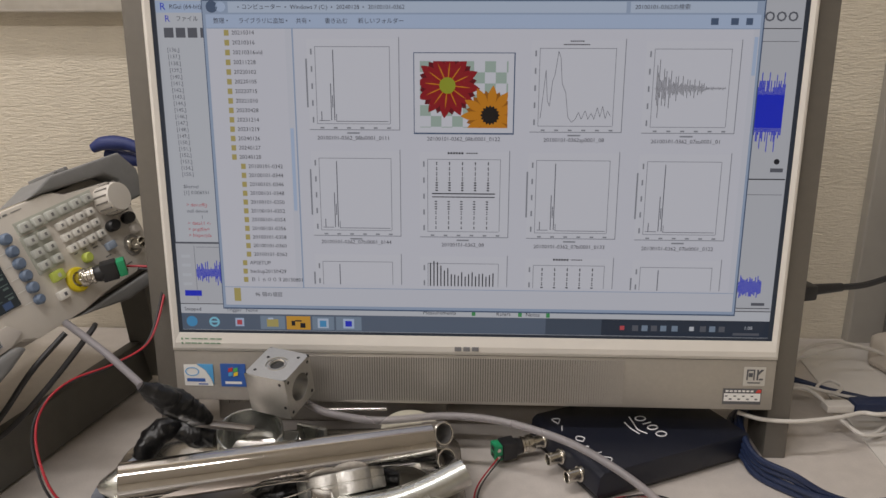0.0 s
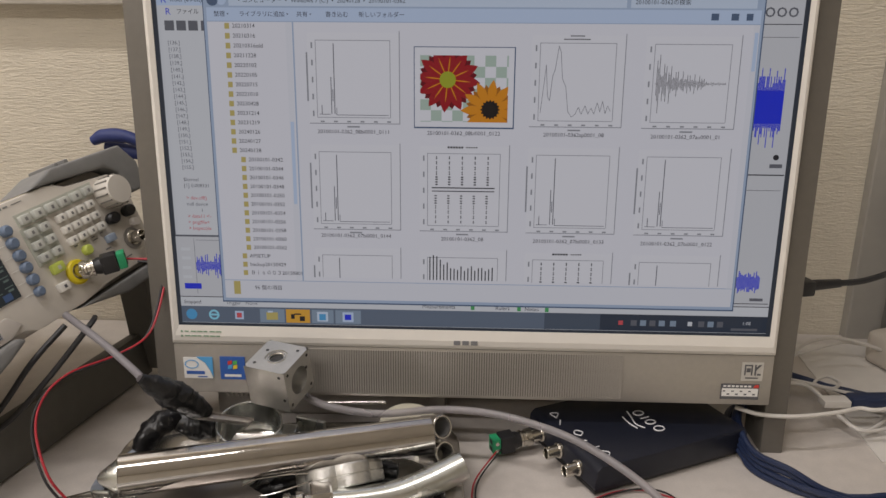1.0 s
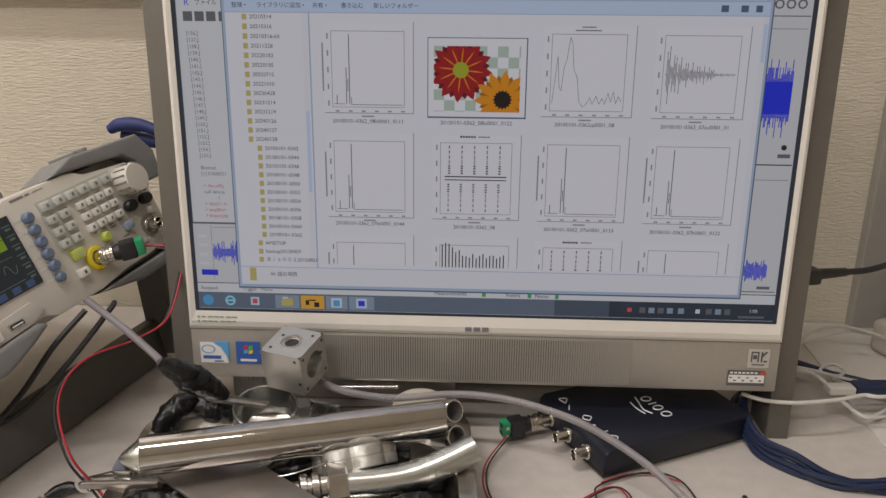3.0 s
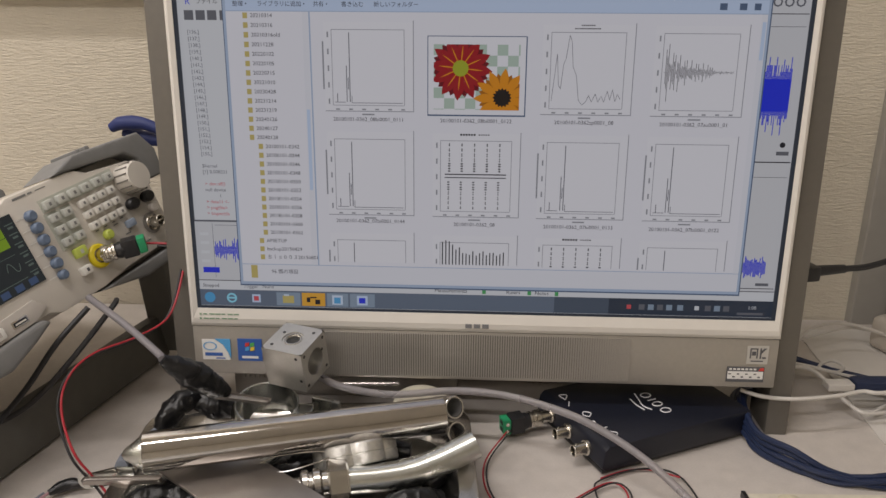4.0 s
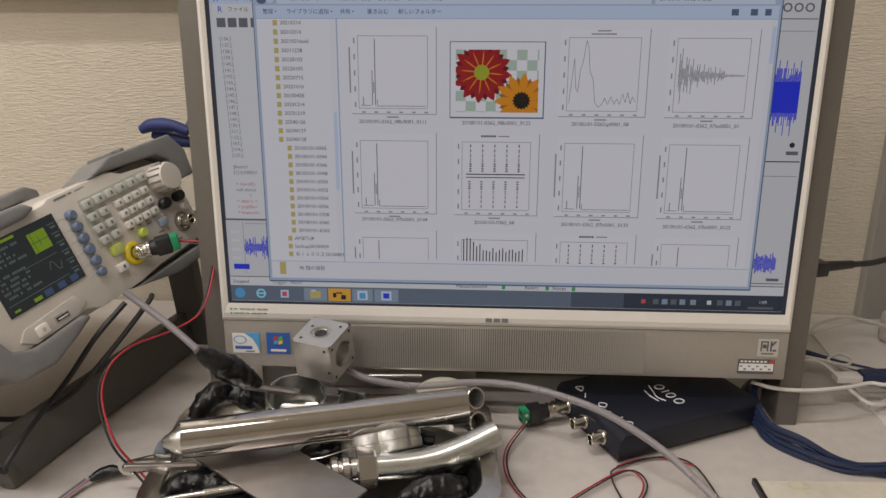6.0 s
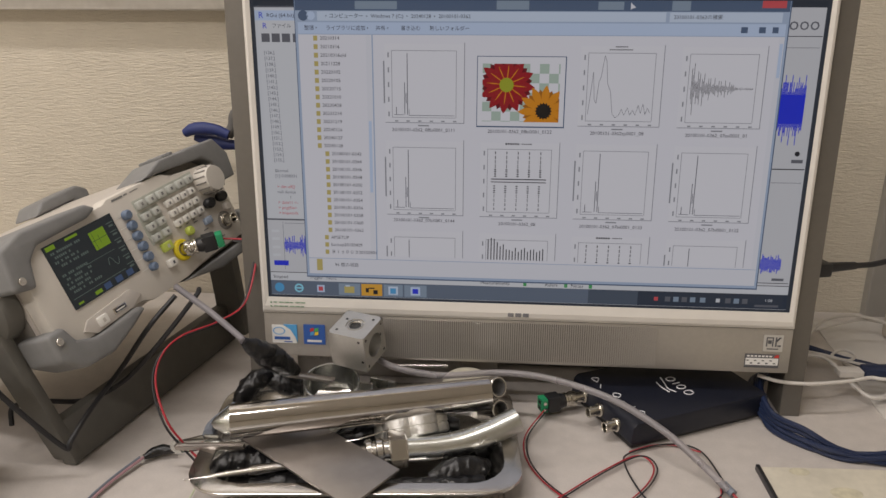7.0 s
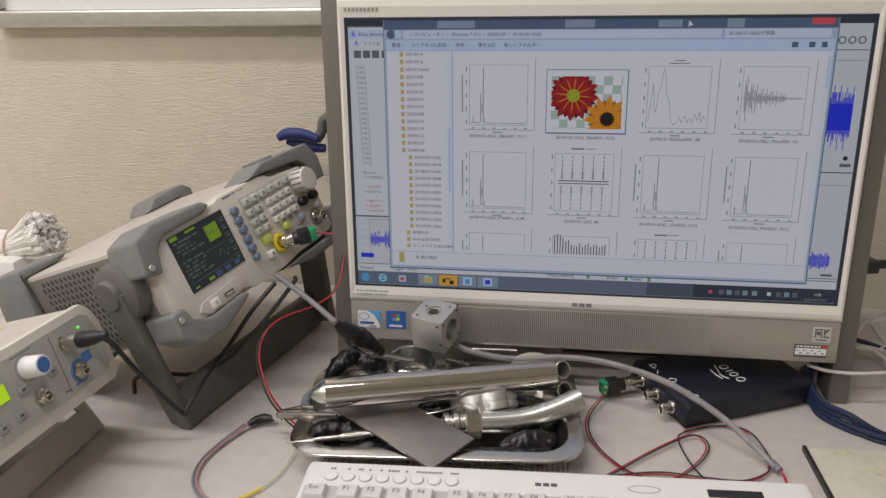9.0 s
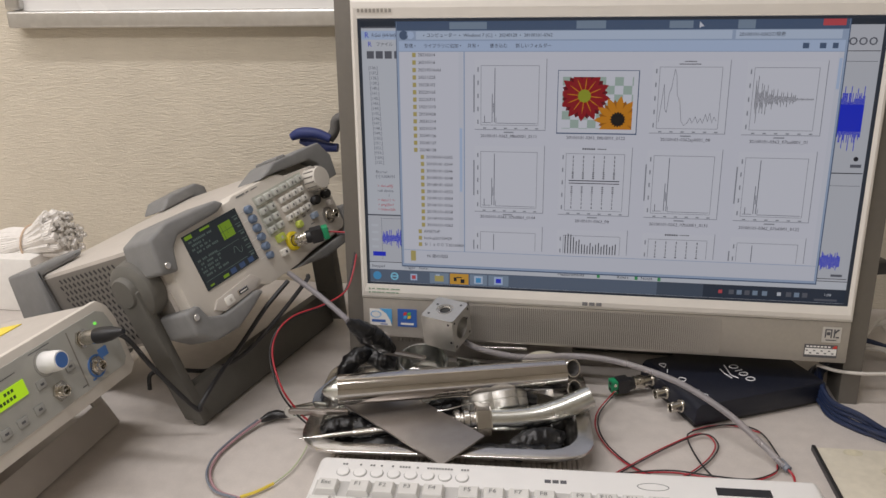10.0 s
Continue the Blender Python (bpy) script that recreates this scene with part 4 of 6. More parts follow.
# ---- the second instrument ----
G2 = pose(-0.3955, 0.4495, 0.0753, -15.5, 0, 85) @ Matrix.Scale(0.9, 4)
box2 = thing("frequency_generator", G2, "beige bench instrument with a green text display on a fold-out foot", "instrument")
part("case", slab([(-0.215, -0.005), (-0.005, -0.005), (0.0035, 0.001), (0.0035, 0.050), (-0.004, 0.068), (-0.020, 0.072), (-0.215, 0.072)], 0.004, 0.305, 0.003), GEN_BODY, box2)
part("front_rim", slab([(-0.215, -0.006), (-0.004, -0.006), (0.0045, 0.001), (0.0045, 0.048), (-0.001, 0.064), (-0.010, 0.0725), (-0.215, 0.073)], -0.002, 0.006, 0.002), GEN_PANEL, box2, "pale plastic rim")
part("front_panel", slab([(-0.213, 0.006), (-0.010, 0.006), (-0.004, 0.012), (-0.004, 0.044), (-0.009, 0.060), (-0.018, 0.065), (-0.213, 0.065)], -0.0032, 0.001), material("panel_grey_green", (0.42, 0.42, 0.39), 0.5, grain=0.03, scale=100), box2, "grey-green front panel", False)
part("panel_field", flat([(-0.060, 0.009, -0.0585, 0.062)], -0.0034), GEN_SIDE, box2, "", False)
lcd2 = part("text_display", box(-0.186, -0.1185, -0.0042, -0.0031, 0.0352, 0.0487, 0.0003), glow("lcd_backlight", (0.42, 0.66, 0.015), 1.0), box2, "glowing yellow-green text display", False)
r5 = random.Random(5)
part("word_bar", flat([(-0.1335 - 0.0036 * i, 0.0438 - 0.0055 * j, -0.1309 - 0.0036 * i, 0.0466 - 0.0055 * j) for i in range(13) for j in range(2) if r5.random() > 0.3], -0.0044), material("lcd_ink", (0.05, 0.09, 0.02), 0.5), lcd2, "", False)
kb2 = part("knob", lathe([(0, 0), (0.0092, 0), (0.0095, 0.001), (0.0085, 0.0165), (0.0078, 0.018), (0, 0.018)], 28), PAPER, box2, "white control knob with a blue cap", True, facing(-0.0914, 0.0494, -0.0032))
part("cap", rod(0.0066, 0.0006, 0.0001), material("cap_blue", (0.06, 0.16, 0.45), 0.45), kb2, "", True, facing(-0.0914, 0.0494, -0.0210))
part("dial_mark", lathe([(0.0112, 0), (0.0116, 0), (0.0116, 0.0002), (0.0112, 0.0002), (0.0112, 0)], 30), RUBBER, box2, "", False, facing(-0.0914, 0.0494, -0.0032))
socket(-0.0452, 0.0496, box2)
socket(-0.0892, 0.0212, box2, tall=0.0075)
socket(-0.0418, 0.0208, box2, tall=0.0075)
for x, z in ((-0.0452, 0.0496), (-0.0892, 0.0212), (-0.0418, 0.0208)):
    part("nut", lathe([(0.0062, 0), (0.0088, 0), (0.0088, 0.0022), (0.0062, 0.0022), (0.0062, 0)], 6), NICKEL, box2, "", False, facing(x, z, -0.0032))
MARK_BLUE = material("mark_blue", (0.08, 0.2, 0.5), 0.5)
for q in ((-0.0345, 0.0240, -0.0225, 0.0330), (-0.052, 0.0105, -0.047, 0.0122)):
    part("blue_mark", flat([q], -0.0034), MARK_BLUE, box2, "blue printed mark", False)
part("blue_ring", lathe([(0.0088, 0), (0.0106, 0), (0.0106, 0.0008), (0.0088, 0.0008), (0.0088, 0)], 26), MARK_BLUE, box2, "blue ring round a socket", True, facing(-0.0418, 0.0208, -0.0032))
part("lamp", rod(0.0014, 0.002), glow("lamp_green", (0.2, 0.75, 0.1), 1.2), box2, "lit green lamp", True, facing(-0.0248, 0.0553, -0.0031))
for x, z in ((-0.1040, 0.0356), (-0.0700, 0.0347), (-0.1156, 0.0186), (-0.1348, 0.0180), (-0.1525, 0.0180)):
    part("button", box(x - 0.0052, x + 0.0052, -0.0046, -0.0030, z - 0.0040, z + 0.0040, 0.0012), material("button_grey", (0.36, 0.36, 0.34), 0.5), box2)
    part("legend", flat([(x - 0.002, z - 0.001, x + 0.002, z + 0.001)], -0.0048), INK, box2, "", False)
for q in ((-0.066, 0.0110, -0.060, 0.0120), (-0.104, 0.0620, -0.080, 0.0628), (-0.030, 0.0380, -0.026, 0.0405), (-0.176, 0.0560, -0.122, 0.0567)):
    part("panel_print", flat([q], -0.0034), INK, box2, "", False)
FOOT = material("foot_beige", (0.52, 0.48, 0.44), 0.5, grain=0.03)
G2_IN = G2.inverted()
part("tilt_foot", join(
    strap((-0.4395, 0.474, 0.0125), (-0.4490, 0.270, 0.0125), 0.027, 0.027, 0.004, (-0.50, 0.0, 0.87)),
    strap((-0.4450, 0.4665, 0.0220), (-0.4660, 0.4665, 0.0590), 0.014, 0.014, 0.004, (0.0, 1, 0.03)),
    strap((-0.4545, 0.2780, 0.0220), (-0.4700, 0.2780, 0.0560), 0.014, 0.014, 0.004, (0.0, 1, 0.03))), FOOT, box2, "beige fold-out foot", True, G2_IN)

# ---- the tray and what lies in it ----
tray_m = pose(-0.1245, 0.5030, 0.0075, 0, 0, 4.5)


def rounded(w, d, r, n=6):
    out = []
    for cx, cy, a0 in ((w / 2 - r, d / 2 - r, 0), (-w / 2 + r, d / 2 - r, 90), (-w / 2 + r, -d / 2 + r, 180), (w / 2 - r, -d / 2 + r, 270)):
        for i in range(n + 1):
            a = radians(a0 + 90 * i / n)
            out.append((cx + r * math.cos(a), cy + r * math.sin(a)))
    return out


def tray_shape(w, d, h, picks, closed):
    """A pressed dish: floor, sloping sides, flat rolled rim; picks: which of its bends."""
    bm = bmesh.new()
    steps = [(-0.026, 0.0012, 0.020), (-0.0225, 0.0022, 0.023), (-0.014, h - 0.002, 0.026), (-0.0125, h, 0.027), (-0.001, h + 0.0005, 0.031), (0.0, h - 0.0002, 0.031), (0.0, h - 0.0022, 0.031), (-0.0012, h - 0.0016, 0.030), (-0.0135, h - 0.0016, 0.026), (-0.0215, 0.0008, 0.021), (-0.026, 0.0, 0.020)]
    loops = []
    for off, z, r in [steps[k] for k in picks]:
        loops.append([bm.verts.new((x, y, z)) for x, y in rounded(w + 2 * off, d + 2 * off, r)])
    for a, b in zip(loops, loops[1:]):
        for i in range(len(a)):
            j = (i + 1) % len(a)
            bm.faces.new((a[i], a[j], b[j], b[i]))
    if closed:
        bm.faces.new(loops[0])
        bm.faces.new(loops[-1][::-1])
    return bm


tray = thing("tray", tray_m, "shallow stainless steel tray full of metal parts", "tray")
part("dish", tray_shape(0.243, 0.158, 0.021, (0, 1, 2, 3, 8, 9, 10), True), STAINLESS, tray)
part("rim", tray_shape(0.243, 0.158, 0.021, (3, 4, 5, 6, 7, 8, 3), False), STAINLESS, tray, "flat rolled rim")
mat_ob = thing("ribbed_mat", pose(-0.118, 0.5040, 0, 0, 0, 4.5), "grey ribbed foam sheet lying under the steel tray", "mat")
part("sheet", box(-0.105, 0.108, -0.080, 0.070, 0.0, 0.0056), RIBBED, mat_ob)
for i in range(50):
    part("rib", box(-0.104 + i * 0.0042, -0.1004 + i * 0.0042, -0.0815, 0.069, 0.0010, 0.0073, 0.0011, 2), RIBBED, mat_ob, "", False)

P0, P1 = Vector((-0.2160, 0.4635, 0.0572)), Vector((-0.0268, 0.5320, 0.0505))
pipe_m = along(P0, P1)
pipe_len = (P1 - P0).length
pipe = thing("steel_pipe", pipe_m, "long polished stainless steel pipe lying across the tray", "pipe")
part("tube", pipe_shape(0.0131, 0.0120, pipe_len, 48), PIPE, pipe)
part("end_cone", lathe([(0, -0.013), (0.0035, -0.011), (0.0105, -0.001), (0.0118, 0.004), (0, 0.004)], 28), ZINC, pipe, "dull metal cone in the pipe end")
for x, y, z, yaw in ((-0.0185, 0.5440, 0.0500, 62), (-0.0165, 0.5420, 0.0300, 66)):
    rg = thing("short_tube", pose(x, y, z) @ along((0, 0, 0), (-0.66, 0.68, -0.42)), "short open steel tube lying in the tray", "tube", "short tubes")
    part("tube", pipe_shape(0.0086, 0.0072, 0.022, 32), STAINLESS, rg)
    # dark liner puts the shade inside the tube into its colour
    part("inner_shade", pipe_shape(0.00715, 0.0066, 0.0212, 28), SHELL_DARK, rg, "dark liner for the shade inside the tube", True, pose(0, 0, 0.0006))
big = thing("round_sleeve", pose(-0.1600, 0.5530, 0.0095, 12, 4, 0), "open galvanised steel sleeve standing in the tray", "sleeve")
part("sleeve", pipe_shape(0.0235, 0.0220, 0.0410, 44), ZINC, big)
# dark disc added low in the sleeve to stand for the shade there
part("bottom", rod(0.0221, 0.0016), SHELL_DARK, big, "added dark disc for the shade inside the sleeve", True, pose(0, 0, 0.0004))
part("side_tab", box(0.0215, 0.034, -0.010, 0.006, 0.004, 0.038, 0.001), ZINC, big)
clamp = tagged(part("clamp_bracket", join(box(-0.012, 0.012, -0.002, 0.002, 0, 0.030, 0.0008), box(-0.012, 0.012, -0.014, 0.002, 0, 0.003, 0.0008)), ZINC), "bent galvanised bracket beside the sleeve", "bracket")
clamp.matrix_world = pose(-0.118, 0.568, 0.010, 0, 0, -20)

cube_m = pose(-0.1372, 0.5606, 0.0792, 11.17, 0.81, -20.15)
cube = thing("metal_cube", cube_m, "machined aluminium cube with round bores, resting on the sleeve", "metal block")


def bored_face(h, r, depth, wide=0.0, step=0.0, n=40):
    """A square face at z = h with a round bore sunk into it, stepped where wide is given."""
    bm = bmesh.new()
    rings = []
    ang = [2 * math.pi * (k + 0.5) / n for k in range(n)]
    rings.append([(h / max(abs(math.cos(a)), abs(math.sin(a))) * math.cos(a), h / max(abs(math.cos(a)), abs(math.sin(a))) * math.sin(a), h) for a in ang])
    prof = ([(wide, h), (wide - 0.0003, h - step)] if wide else []) + [(r, h - step), (r, h - depth)]
    for q, z in prof:
        rings.append([(q * math.cos(a), q * math.sin(a), z) for a in ang])
    loops = [[bm.verts.new(v) for v in ring] for ring in rings]
    for a, b in zip(loops, loops[1:]):
        for i in range(n):
            j = (i + 1) % n
            bm.faces.new((a[i], a[j], b[j], b[i]))
    return bm


CH = 0.0166
face_r, face_f, face_l, face_b = pose(0, 0, 0, 0, 90), pose(0, 0, 0, 90), pose(0, 0, 0, 0, -90), pose(0, 0, 0, -90)
sides = []
for m, r, depth, wide, step in ((Matrix(), 0.0050, 0.009, 0.0082, 0.0012), (face_r, 0.0102, 0.024, 0.0, 0.0), (face_l, 0.0102, 0.012, 0.0, 0.0)):
    bm = bored_face(CH, r, depth, wide, step)
    bm.transform(m)
    sides.append(bm)
for m in (face_f, face_b, pose(0, 0, 0, 180)):
    bm = bmesh.new()
    bm.faces.new([bm.verts.new(v) for v in ((-CH, -CH, CH), (CH, -CH, CH), (CH, CH, CH), (-CH, CH, CH))])
    bm.transform(m)
    sides.append(bm)
block = join(*sides)
bmesh.ops.remove_doubles(block, verts=block.verts[:], dist=0.00002)
part("block", block, CUBE, cube)
part("bore_ring", lathe([(0.0058, 0), (0.0068, 0), (0.0068, 0.0010), (0.0058, 0.0010), (0.0058, 0)], 32), NICKEL, cube, "bright ring in the bore", True, pose(0, 0, CH - 0.0012))
# disc set high in the bore, its dark colour stands for shade
part("bore_shade_disc", rod(0.0049, 0.001, 0.0002), HOLE, cube, "dark disc for the shade in the bore", True, pose(0, 0, CH - 0.0034))
for m, x, y in ((Matrix(), -0.0112, -0.0108), (Matrix(), 0.0112, 0.0108), (Matrix(), -0.0105, 0.0050), (face_r, 0.0128, 0.0128), (face_r, 0.0128, -0.0128), (face_r, -0.0128, 0.0128), (face_r, -0.0128, -0.0128), (face_r, -0.0040, 0.0100), (face_f, 0.0135, -0.0070), (face_f, 0.0120, 0.0125)):
    part("screw_hole", lathe([(0, 0), (0.0012, 0), (0.0012, 0.0002), (0, 0.0002)], 14), HOLE, cube, "", False, m @ pose(x, y, CH + 0.00005))


def scallop(r, depth, lobes, h, seg=84):
    prof = [(0.0, 0), (0.965, 0), (1.0, h * 0.07), (1.0, h * 0.46), (0.975, h * 0.48), (0.975, h * 0.52), (1.0, h * 0.54), (1.0, h * 0.93), (0.965, h), (0.55, h), (0.50, h * 0.9), (0, h * 0.9)]
    bm = bmesh.new()
    rings = []
    for f, z in prof:
        if f == 0:
            rings.append([bm.verts.new((0, 0, z))])
            continue
        ring = []
        for i in range(seg):
            a = 2 * math.pi * i / seg
            k = r + depth * (abs(math.cos(a * lobes / 2)) ** 0.8 - 0.6)
            ring.append(bm.verts.new((f * k * math.cos(a), f * k * math.sin(a), z)))
        rings.append(ring)
    for a, b in zip(rings, rings[1:]):
        for i in range(seg):
            j = (i + 1) % seg
            if len(a) == 1:
                bm.faces.new((a[0], b[i], b[j]))
            elif len(b) == 1:
                bm.faces.new((a[i], a[j], b[0]))
            else:
                bm.faces.new((a[i], a[j], b[j], b[i]))
    return bm


wheel = tagged(part("scalloped_knob", scallop(0.0275, 0.0050, 6, 0.0150), CAST), "scalloped cast aluminium hand knob leaning in the tray", "hand knob")
wheel.matrix_world = pose(-0.0850, 0.5060, 0.0235, -34, -9, 10)

fit_a, fit_b = Vector((-0.104, 0.4765, 0.0295)), Vector((-0.084, 0.4820, 0.0300))
fitting = thing("pipe_fitting", along(fit_a, fit_b), "steel pipe fitting with a hexagon nut", "pipe fitting")
part("hexagon_nut", lathe([(0.0075, 0.004), (0.0135, 0.004), (0.0145, 0.0052), (0.0145, 0.0165), (0.0135, 0.0178), (0.0075, 0.0178), (0.0075, 0.004)], 6), STAINLESS, fitting, "", False)
part("collar", lathe([(0.006, -0.014), (0.0080, -0.014), (0.0100, -0.0125), (0.0100, -0.0090), (0.0082, -0.0080), (0.0082, -0.0060), (0.0105, -0.0050), (0.0105, -0.0010), (0.0085, 0.0005), (0.0085, 0.0040), (0.006, 0.0040)], 32), STAINLESS, fitting)
part("stem", rod(0.0058, 0.05), STAINLESS, fitting, "", True, Matrix.Translation((0, 0, -0.046)))
elbow = tagged(part("bent_pipe", sweep([(-0.0880, 0.4800, 0.0295), (-0.066, 0.4850, 0.0292), (-0.046, 0.4905, 0.0305), (-0.026, 0.4980, 0.0350), (-0.0030, 0.5080, 0.0425)], 0.0096, 30, 8), ZINC), "bent zinc-plated steel pipe end lying in the tray", "pipe")
plate = tagged(part("steel_plate", box(0, 0.050, 0, 0.130, -0.0010, 0.0010, 0.0004), PLATE), "flat grey steel plate leaning over the tray's rim", "plate")
ax, ay = Vector((0.029, 0.041, 0.003)).normalized(), Vector((-0.081, 0.0570, 0.0045)).normalized()
az = ax.cross(ay).normalized()
ay = az.cross(ax)
plate.matrix_world = Matrix.Translation((-0.1165, 0.4060, 0.0310)) @ Matrix((ax, ay, az)).transposed().to_4x4()
knife = thing("scriber", along((-0.2410, 0.4300, 0.0285), (-0.1600, 0.4610, 0.0270)), "thin pointed steel scriber lying over the tray's rim", "tool")
part("point", lathe([(0, 0), (0.0006, 0.001), (0.0022, 0.03), (0.0024, 0.045), (0, 0.045)], 14), STAINLESS, knife)
part("grip", lathe([(0.0024, 0.045), (0.0034, 0.047)] + [(0.0034 + 0.0003 * (i % 2), 0.047 + 0.0008 * i) for i in range(44)] + [(0.002, 0.084), (0, 0.084)], 14), STAINLESS, knife)


def lump(name, points, taper, label):
    return tagged(part(name, sweep(points, 0.01, 28, 16, 0.20, taper), TAPE), label, "taped joint", "taped joints")


lump("taped_joint", [(-0.2180, 0.5130, 0.0985), (-0.2090, 0.5220, 0.0870), (-0.1980, 0.5330, 0.0720), (-0.1860, 0.5430, 0.0570)], [0.0034, 0.0068, 0.0092, 0.0098, 0.0082, 0.0048], "joint wrapped in shiny black tape, standing up from the tray")
lump("taped_joint", [(-0.2330, 0.5290, 0.0330), (-0.2230, 0.5390, 0.0470), (-0.2080, 0.5480, 0.0520)], [0.0060, 0.0085, 0.0088, 0.0056], "joint wrapped in shiny black tape, lying in the tray")
lump("taped_joint", [(-0.2110, 0.5470, 0.0480), (-0.1970, 0.5480, 0.0440), (-0.1830, 0.5470, 0.0420)], [0.0062, 0.0090, 0.0100, 0.0070], "joint wrapped in shiny black tape, lying in the tray")
lump("taped_joint", [(-0.068, 0.4640, 0.0160), (-0.052, 0.4690, 0.0190), (-0.036, 0.4760, 0.0180), (-0.026, 0.4860, 0.0150)], [0.0040, 0.0085, 0.0100, 0.0085, 0.0050], "joint wrapped in shiny black tape, on the tray's floor")
lump("taped_joint", [(-0.232, 0.4640, 0.0150), (-0.214, 0.4700, 0.0200), (-0.190, 0.4720, 0.0180), (-0.160, 0.4800, 0.0150)], [0.0050, 0.0090, 0.0100, 0.0090, 0.0060], "black taped joint under the pipe")
# next three: lumps of black stuff, added to darken the tray's bright floor
lump("taped_joint", [(-0.200, 0.4500, 0.0140), (-0.170, 0.4540, 0.0150), (-0.140, 0.4620, 0.0150), (-0.110, 0.4600, 0.0140)], [0.0040, 0.0070, 0.0060, 0.0080, 0.0050], "lump of black stuff added to darken the tray's floor")
lump("taped_joint", [(-0.100, 0.4560, 0.0140), (-0.075, 0.4540, 0.0150), (-0.045, 0.4580, 0.0150), (-0.028, 0.4680, 0.0140)], [0.0040, 0.0070, 0.0072, 0.0068, 0.0040], "lump of black stuff added to darken the tray's floor")
lump("taped_joint", [(-0.060, 0.4960, 0.0140), (-0.040, 0.5050, 0.0150), (-0.026, 0.5200, 0.0150), (-0.030, 0.5400, 0.0140)], [0.0060, 0.0090, 0.0095, 0.0080, 0.0050], "lump of black stuff added to darken the tray's floor")
lump("taped_joint", [(-0.150, 0.5000, 0.0180), (-0.120, 0.5150, 0.0200), (-0.090, 0.5350, 0.0180), (-0.050, 0.5350, 0.0180)], [0.0060, 0.0120, 0.0110, 0.0120, 0.0060], "black taped cable bundle in the tray")


def cable(name, points, r, mat, label, category="cable", group="", seg=8, steps=8):
    return tagged(part(name, sweep(points, r, seg, steps), mat), label, category, group)


cable("grey_cable", [(-0.2330, 0.5290, 0.0330), (-0.2400, 0.5180, 0.0300), (-0.2450, 0.5000, 0.0300), (-0.2420, 0.4830, 0.0330)], 0.0042, CABLE_GREY, "slate grey cable out of the taped joint")
stick = tagged(part("flat_strip", strap((-0.1930, 0.5370, 0.0590), (-0.1560, 0.5480, 0.0480), 0.007, 0.006, 0.0012, (0.3, 1, 0.1)), PLATE), "narrow flat metal strip out of the taped joint", "metal strip")
rod_ob = tagged(part("thin_rod", rod(0.0013, 0.052), STAINLESS), "thin bright steel rod behind the pipe", "rod")
rod_ob.matrix_world = along((-0.1150, 0.5780, 0.0480), (-0.0630, 0.5830, 0.0470))
cap = tagged(part("plastic_dish", lathe([(0, 0.006), (0.016, 0.005), (0.021, 0.003), (0.022, 0), (0, 0)], 32), material("lid_cream", (0.55, 0.52, 0.42), 0.5, grain=0.04)), "cream round plastic dish behind the pipe", "dish")
cap.matrix_world = pose(-0.046, 0.5780, 0.0325, 8)
lug = thing("cable_lug", along((-0.2750, 0.4830, 0.0180), (-0.2350, 0.4800, 0.0300)), "crimped metal lug at the end of the wires", "cable lug")
part("tongue", join(strap((0, 0, 0.010), (0, 0, 0.034), 0.010, 0.012, 0.0016, (0, 1, 0)), strap((0, 0, 0.034), (0, 0.001, 0.046), 0.014, 0.005, 0.003, (0, 1, 0))), ZINC, lug)
part("eyelet", lathe([(0.0022, 0), (0.0062, 0), (0.0062, 0.0012), (0.0022, 0.0012), (0.0022, 0)], 22), ZINC, lug, "", True, pose(0.0, 0, 0.008, 0, 90))

strip = tagged(part("metal_strip", strap((-0.2653, 0.4747, 0.0260), (-0.2081, 0.4684, 0.0340), 0.0045, 0.0045, 0.0005, (0.1, 1, 0.2)), PLATE), "narrow bright metal strip lying over the tray's rim", "metal strip")
spring = tagged(part("wire_clip", sweep([(-0.1471, 0.4802, 0.0360), (-0.1315, 0.4760, 0.0370), (-0.1126, 0.4811, 0.0400), (-0.0967, 0.4905, 0.0430), (-0.1115, 0.4906, 0.0440), (-0.1357, 0.4868, 0.0420), (-0.1460, 0.4828, 0.0390)], 0.0005, 8, 8), STAINLESS), "bent steel wire clip under the pipe", "clip")

# ---- hoses and wires ----
tagged(part("silicone_hose", sweep([(-0.1268, 0.5779, 0.0560), (-0.1067, 0.5708, 0.0500), (-0.0687, 0.5692, 0.0450), (-0.0265, 0.5753, 0.0460), (-0.0002, 0.5735, 0.0470), (0.0256, 0.5686, 0.0460), (0.0505, 0.5592, 0.0440), (0.0744, 0.5468, 0.0410), (0.0976, 0.5332, 0.0340), (0.1192, 0.5158, 0.0260), (0.1400, 0.4975, 0.0140), (0.1542, 0.4805, 0.0060)], 0.0028, 16, 10), TUBE_MAT), "cloudy silicone hose arching from the cube over the navy box", "hose", "hoses")
tagged(part("silicone_hose", sweep([(-0.2885, 0.5600, 0.1235), (-0.2535, 0.5400, 0.1110), (-0.2232, 0.5200, 0.0991), (-0.2180, 0.5130, 0.0985)], 0.0026, 14, 8), TUBE_DARK), "smoky silicone hose from the instrument to the taped joint", "hose", "hoses")
loop = [(0.0228, 0.5816, 0.0100), (0.0040, 0.5425, 0.0040), (0.0085, 0.5034, 0.0025), (0.0331, 0.4665, 0.0025), (0.0636, 0.4554, 0.0025), (0.0912, 0.4813, 0.0025), (0.1046, 0.5093, 0.0030), (0.0942, 0.5240, 0.0040), (0.0632, 0.5001, 0.0040), (0.0181, 0.4558, 0.0030)]
cable("red_wire", loop, 0.00066, CABLE_RED, "thin red wire of a twisted pair on the desk", "wire", "red and black wires", 6)
